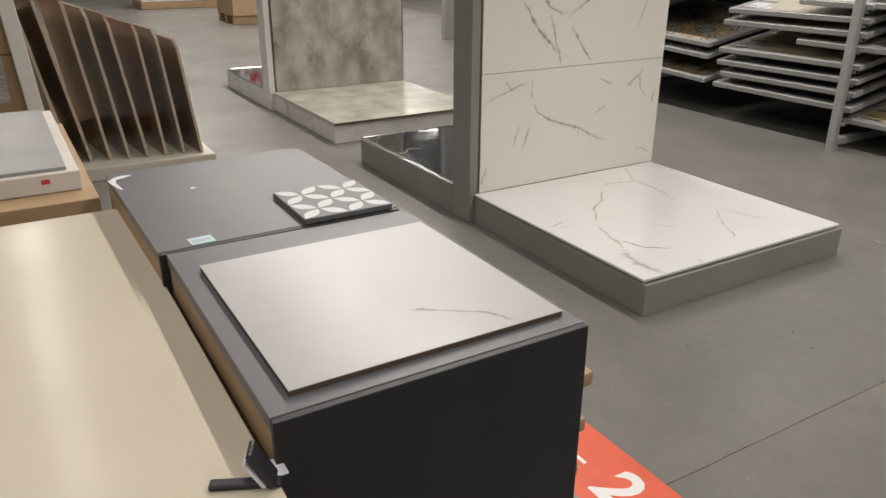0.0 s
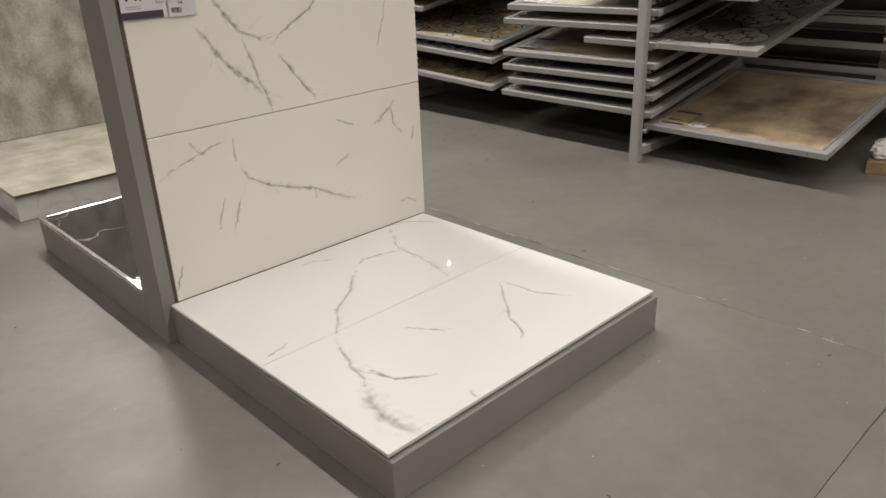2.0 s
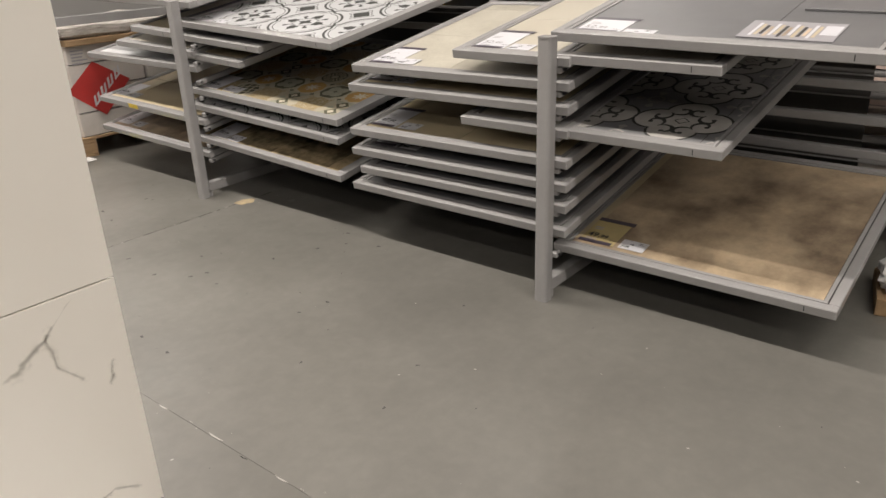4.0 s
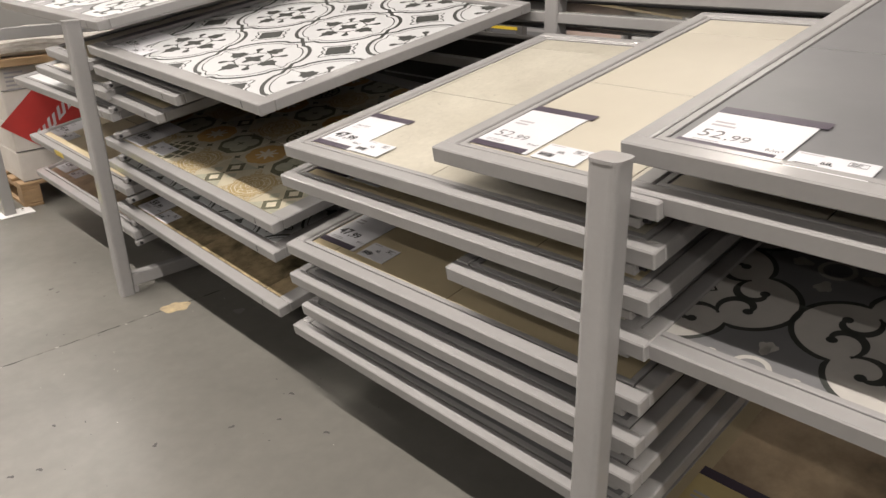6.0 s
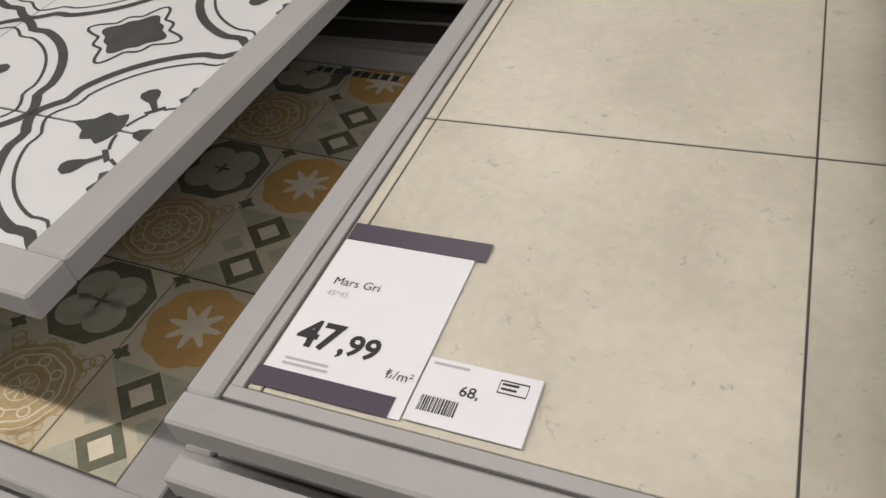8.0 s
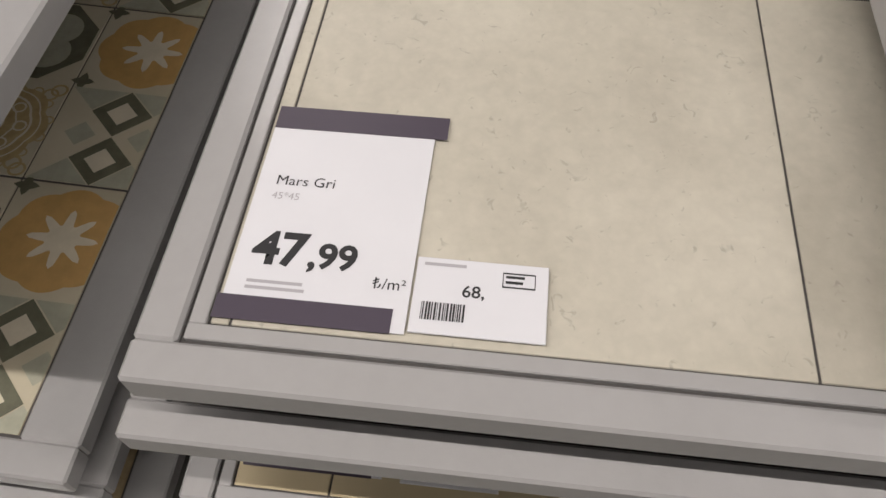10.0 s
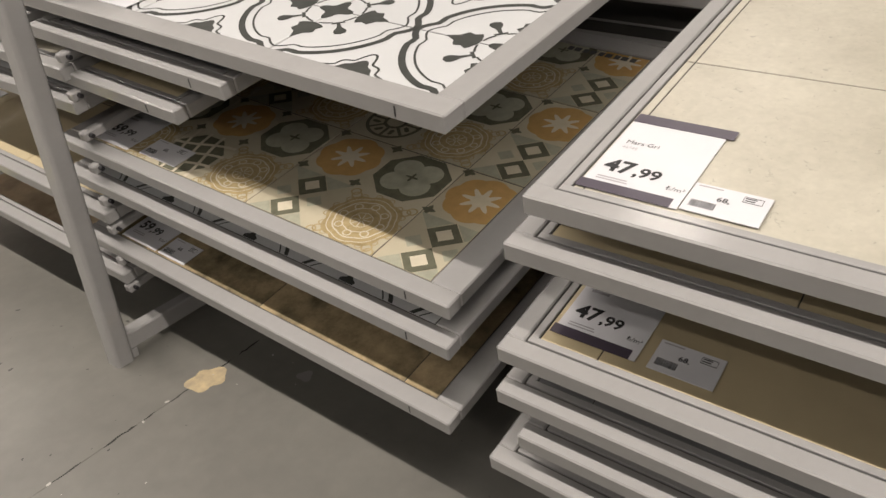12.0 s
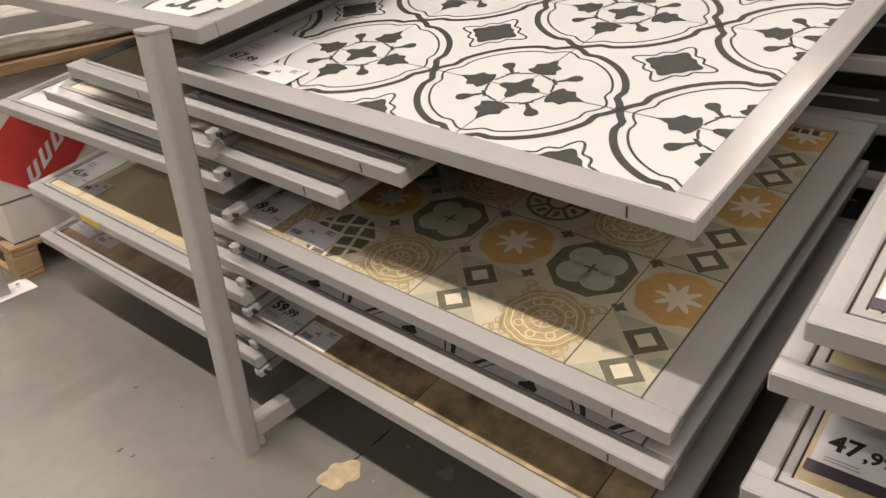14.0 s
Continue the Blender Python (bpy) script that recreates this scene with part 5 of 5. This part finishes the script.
for px, py in ((5.13, 7.0),):
    t = thing("wooden_pallet", "rough wooden pallet on the concrete floor", "pallet", pose(px, py, 0), "pallets")
    pallet(0, 0, 1.2, 0.95, t)
    c = thing("wrapped_cartons", "film-wrapped white tile cartons with red diamond print", "cartons", pose(px, py, 0.1405), "wrapped carton stacks")
    for k in range(4):
        for q in range(2):
            part("carton", box(0.03 + q * 0.58, 0.59 + q * 0.58, 0.03, 0.92, k * 0.17, k * 0.17 + 0.168, 0.006), M_CARTONW, c)
        for q in range(2):
            part("strap", box(0.028 + q * 0.58, 0.592 + q * 0.58, 0.028, 0.0295, k * 0.17 + 0.001, k * 0.17 + 0.006), M_DARKPAINT, c, "dark strap line")
    bm = bmesh.new()
    poly(bm, [(0.02, 0.33), (0.24, 0.52), (0.5, 0.36), (0.27, 0.13)], 0)
    p = part("red_print", bm, M_REDINK, c, "red diamond print")
    p.matrix_basis = pose(-0.04, 0.0265, 0.0, 90, 0, 0)
    bm = bmesh.new()
    for k in range(4):
        for w0, w1, h0, h1 in ((0.0, 0.016, 0.0, 0.075), (0.03, 0.046, 0.0, 0.07), (0.016, 0.03, 0.0, 0.016)):
            poly(bm, [(0.2 + 0.062 * k + u, 0.2 + 0.055 * k + v + 0.85 * u) for u, v in ((w0, h0), (w1, h0), (w1, h1), (w0, h1))], 0)
    p = part("white_print", bm, M_CARD, c, "white lettering bars")
    p.matrix_basis = pose(-0.04, 0.0262, 0.0, 90, 0, 0)
    p = part("print", bars(5, 0.12, 0.01, 0.022, 9), M_GREYINK, c)
    p.matrix_basis = pose(0.06, 0.0262, 0.6, 90, 0, 0)
    bm = box(0.0, 1.2, 0.0, 0.94, 0.684, 0.76, 0.02)
    bmesh.ops.subdivide_edges(bm, edges=bm.edges[:], cuts=4, use_grid_fill=True)
    for v in bm.verts:
        v.co.z += 0.035 * noise.noise(v.co * 7)
    part("film_top", bm, M_WRAP, c, "crumpled stretch film")
    part("plank", box(0.02, 1.18, -0.02, 0.05, 0.64, 0.6835, 0.004), M_PALLET, c, "rough wooden edge plank")
t = thing("rack_upright", "white painted rack upright with a floor plate", "rack upright", pose(5.03, 6.95, 0))
part("post", box(-0.03, 0.03, -0.03, 0.03, 0.008, 0.98, 0.003), M_PAINT, t)
part("floor_plate", box(-0.06, 0.12, -0.06, 0.06, 0, 0.0075, 0.003), M_VINYLWHITE, t)
part("bolt", tube(0.008, (0.07, 0, 0.0076), (0.07, 0, 0.02), 8), M_CHROME, t)
part("beam", box(-0.03, 1.3, 0.0305, 0.06, 0.92, 0.98, 0.003), M_PAINT, t)
single("partition_wall", box(5.85, 9.0, 9.7, 9.8, 0, 2.6, 0.004), M_HALL, "plain grey partition behind the pallets", "partition", kind="structure")

# ---- far side of the racks ----
for c0 in (0.86, 2.05, 3.2, 4.4, 5.55):
    for k, z in enumerate((1.0, 0.9, 0.8, 0.7, 0.6, 0.5, 0.4, 0.3, 0.2)):
        u = thing("display_tray", "grey steel tray on the far side of the rack", "display tray", pose(7.62, c0 + 1.08, z, 0, -SLOPE, 180), "far trays")
        part("front_rail", box(0, RAIL, 0, 1.08, -TALL, 0, 0.003), M_PAINT, u)
        part("back_rail", box(1.07 - RAIL, 1.07, 0, 1.08, -TALL, 0, 0.003), M_PAINT, u)
        part("board", box(RAIL, 1.07 - RAIL, 0, 1.08, -TALL, -0.006), (M_GREY, M_IVORY, M_RUST, M_BEIGE, M_OCHRE)[(k + int(c0)) % 5], u)
t = thing("far_rack_frame", "grey steel frame of the far trays", "rack frame")
for v in (0.8, 3.15, 5.5, 6.68):
    part("post", box(6.46, 6.5, v - 0.02, v + 0.02, 0, 1.3, 0.003), M_PAINT, t)
    part("post", box(7.64, 7.69, v - 0.02, v + 0.02, 0, 1.02, 0.003), M_PAINT, t)
part("rail", box(6.505, 6.53, -1.0, 6.7, 1.13, 1.19, 0.003), M_DARKPAINT, t)
# added dark boards: they block light from beyond and stand in for shade
part("shade_board", box(6.56, 6.575, -1.0, 6.7, 1.14, 1.315, 0.002), M_BOARD, t, "added dark board that keeps the rack gaps in shade")
part("shade_board", box(6.56, 6.575, 2.3, 6.7, 0.1, 0.985, 0.002), M_BOARD, t, "added dark board that keeps the rack gaps in shade")

# ---- panels behind the racks ----
M_MPANEL = marble("grey_veined_panel", (0.6, 0.6, 0.59), (0.45, 0.45, 0.45), (0.3, 0.3, 0.3), 0.2, 2.0, 0.05, 0.7, 9.0)
M_PINK = mat("pink_beige_panel", (0.62, 0.5, 0.44), (0.55, 0.44, 0.39), 0.4, scale=3)


def wall_panel(y0, y1, material, label, high=2.3):
    t = thing("display_board", label, "display board", pose(8.2, y0, 0.05, 0, 2, 0), "boards behind the racks")
    part("tile_face", box(0, 0.03, 0.01, y1 - y0 - 0.01, 0, high, 0.002), material, t)
    part("frame", box(-0.012, 0.04, -0.012, 0.0098, 0, high, 0.002), M_PAINT, t)


wall_panel(1.9, 3.08, M_PINK, "tall pink-beige tile panel on the wall")
wall_panel(3.2, 5.1, M_MPANEL, "tall grey-veined marble panel on the wall")
wall_panel(5.15, 5.6, M_PINK, "tall pink-beige tile panel on the wall")
for y0, y1, m_, lab in ((5.62, 5.84, M_GREY, "striped dark sample board"), (5.88, 6.14, M_ANTH, "yellow-striped dark sample board"), (6.2, 6.5, M_BOARD, "dark brown sample board"), (6.54, 6.86, M_SIDE, "plain grey sample board behind the racks")):
    t = thing("sample_board", lab, "sample board", pose(8.0, y0, 0.003, 0, 6, 0), "sample boards")
    part("board", box(0, 0.02, 0, y1 - y0, 0, 1.62, 0.002), m_, t)
    if "striped" in lab:
        for k in range(12):
            part("stripe", box(-0.004, -0.0002, 0.01, y1 - y0 - 0.01, 0.5 + k * 0.09, 0.52 + k * 0.09), M_YELLOW if "yellow" in lab else M_PAINT, t)
t = thing("wall_shelf", "long pale board over a low storage bench", "bench", pose(0, 0, 0))
part("board", box(8.65, 9.6, 7.35, 11.3, 1.42, 1.5, 0.004), M_CARTONW, t)
part("bench", box(8.7, 9.5, 7.4, 11.2, 0, 1.4195, 0.004), M_SIDE, t)
single("partition_wall", box(8.5, 8.6, -4.0, 7.3, 0, 3.2, 0.004), M_HALL, "plain pale partition behind the tile panels", "partition", kind="structure")

# ---- far end of the hall ----
t = thing("carton_stack", "tall stack of white and brown cartons on a pallet", "cartons", pose(2.95, 16.9, 0))
part("pallet", box(0, 1.6, 0, 1.0, 0, 0.13, 0.01), M_PALLET, t)
for k in range(12):
    for q in range(4):
        part("carton", box(0.02 + q * 0.39, 0.4 + q * 0.39, 0.02, 0.98, 0.14 + k * 0.115, 0.252 + k * 0.115, 0.006), M_CARTONW, t)
        part("print", box(0.1 + q * 0.39, 0.3 + q * 0.39, 0.0165, 0.0195, 0.17 + k * 0.115, 0.215 + k * 0.115), M_PINK, t)
t = thing("crate", "brown cardboard crate heaped with red and white packs on a pallet", "crate", pose(3.75, 13.1, 0))
for k in range(3):
    part("runner", box(0.0, 1.1, 0.02 + k * 0.4, 0.14 + k * 0.4, 0, 0.14, 0.01), M_PALLET, t)
part("crate", box(0, 1.1, 0, 0.98, 0.141, 0.75, 0.01), M_CARTON, t)
rnd = random.Random(4)
for k in range(60):
    z = 0.76 + 0.13 * (k // 12)
    x, y = 0.02 + 0.087 * (k % 12), rnd.uniform(0, 0.12)
    part("pack", box(x, x + 0.085, y, y + 0.5, z, z + 0.125, 0.008), rnd.choice((M_REDINK, M_CARTONW, M_PINK, M_CARD)), t)
SHELF = pose(10.3, 24.0, 0, 0, 0, -90)
t = thing("supermarket_shelf", "white gondola shelf with rows of bottles and cans", "shelf", SHELF)
part("back_panel", box(0, 8.0, 0.5, 0.53, 0, 2.6, 0.004), M_BOARD, t)
cols = [flat("teal_pack", (0.03, 0.2, 0.2), 0.4), flat("dark_pack", (0.05, 0.05, 0.06), 0.4), M_CARTONW, M_REDINK, flat("blue_pack", (0.12, 0.2, 0.3), 0.4)]
for k in range(6):
    z = 0.2 + k * 0.42
    part("shelf", box(0, 8.0, 0, 0.498, z - 0.05, z, 0.004), M_VINYLWHITE, t)
    for q in range(44):
        h = rnd.uniform(0.2, 0.3)
        g = thing("bottle", "small plastic bottle standing on the shelf", "bottle", SHELF @ pose(0.1 + q * 0.18, 0.1, z), "bottles on the shelf")
        part("body", tube(0.07, (0, 0, 0), (0, 0, h * 0.8), 8), cols[(q // 6 + k * 2) % 5], g)
        part("cap", tube(0.035, (0, 0, h * 0.8), (0, 0, h), 6), M_CARD if q % 2 else M_INK, g)
t = thing("yellow_line", "yellow floor line before the shelf", "floor line", pose(9.6, 15.0, 0))
part("line", box(0, 0.1, 0, 9.0, 0, 0.001), M_YELLOW, t)

# ---- floor slabs and marks ----
xs, ys = [X0, -4.5, -0.4, 3.7, 7.8, 11.9, 16.0, X1], [Y0, -6.9, -2.85, 1.18, 5.21, 9.25, 13.3, 17.3, 21.3, 25.3, Y1]
for i in range(len(xs) - 1):
    for j in range(len(ys) - 1):
        ob = part("slab", box(xs[i] + 0.0006, xs[i + 1] - 0.0006, ys[j] + 0.0007, ys[j + 1] - 0.0007, -0.0055, 0.0), M_FLOOR, floor)
bm = bmesh.new()
blob(bm, 5.165, 5.2, lambda a: 0.05 * (1 + 0.18 * math.cos(2 * a + 0.5) + 0.12 * math.cos(5 * a)), 0.0008, 28)
single("floor_patch", bm, M_PATCH, "yellowish filler patch on the concrete joint", "floor patch")
bm = bmesh.new()
blob(bm, 5.33, 4.98, lambda a: 0.022 * (1 + 0.2 * math.cos(3 * a)), 0.0008, 18)
single("floor_patch", bm, M_SIDE, "small dull filler patch on the concrete", "floor patch")
rnd = random.Random(12)
bm = bmesh.new()
for k in range(230):
    x, y = rnd.uniform(0.8, 5.4), rnd.uniform(0.2, 7.4)
    r = rnd.choice((0.0012, 0.0015, 0.002, 0.0025, 0.004))
    blob(bm, x, y, lambda a, r=r: r * (1 + 0.4 * math.cos(2 * a + x * 9)), 0.0007, 7)
single("floor_debris", bm, M_SPECK, "scattered pale plaster specks on the floor", "debris", kind="stuff")
bm = bmesh.new()
for k in range(160):
    x, y = rnd.uniform(0.8, 5.4), rnd.uniform(0.2, 7.4)
    r = rnd.choice((0.0015, 0.002, 0.003, 0.006))
    blob(bm, x, y, lambda a, r=r: r * (1 + 0.4 * math.cos(2 * a + x * 9) + 0.2 * math.cos(3 * a + y)), 0.0006, 9)
for k in range(150):
    x, y = rnd.uniform(3.3, 5.3), rnd.uniform(3.8, 6.6)
    r = rnd.choice((0.001, 0.0015, 0.002, 0.0035, 0.008))
    blob(bm, x, y, lambda a, r=r: r * (1 + 0.4 * math.cos(2 * a + x * 9) + 0.3 * math.cos(3 * a + y)), 0.0006, 9)
single("floor_pits", bm, M_JOINT, "small dark chips and pits in the concrete", "floor pits", kind="stuff")
# the joints have crumbled into dark, uneven runs with pale crumbs beside them
bm, bm2 = bmesh.new(), bmesh.new()
line_pts = [(0.9 + 0.05 * q, 1.18 + 0.006 * noise.noise(Vector((q * 0.31, 0, 0)))) for q in range(81)]
strip(bm, line_pts, [0.0026 + 0.0016 * noise.noise(Vector((q * 0.7, 3, 0))) for q in range(81)], 0.0006)
y = 1.4
while y < 4.0:
    n, side = rnd.randint(2, 5), rnd.uniform(-0.008, 0.008)
    strip(bm2 if rnd.random() < 0.55 else bm, [(3.7 + side + rnd.uniform(-0.002, 0.002), y + q * 0.018) for q in range(n)], [0.001 if q in (0, n - 1) else rnd.uniform(0.003, 0.007) for q in range(n)], 0.0007)
    y += n * 0.018 + rnd.uniform(0.02, 0.12)
for y0, x0, x1 in ((5.21, 2.2, 5.3),):
    x = x0
    while x < x1:
        n, w = rnd.randint(3, 8), rnd.uniform(0.003, 0.0075)
        pts = [(x + q * 0.014, y0 + rnd.uniform(-0.0022, 0.0022)) for q in range(n)]
        strip(bm, pts, [w * (0.2 if q in (0, n - 1) else rnd.uniform(0.6, 1.2)) for q in range(n)], 0.0006)
        if rnd.random() < 0.5:
            r = rnd.uniform(0.002, 0.006)
            blob(bm2, x, y0 + rnd.uniform(-0.012, 0.012), lambda a, r=r: r * (1 + 0.35 * math.cos(2 * a + x * 40)), 0.0008, 8)
        x += n * 0.014 + rnd.uniform(0.0, 0.05)
single("joint_cracks", bm, M_CRACK, "dark crumbled runs along the saw-cut floor joint", "floor crack", kind="stuff")
single("joint_crumbs", bm2, M_SPECK, "pale filler crumbs along the floor joint", "debris", kind="stuff")
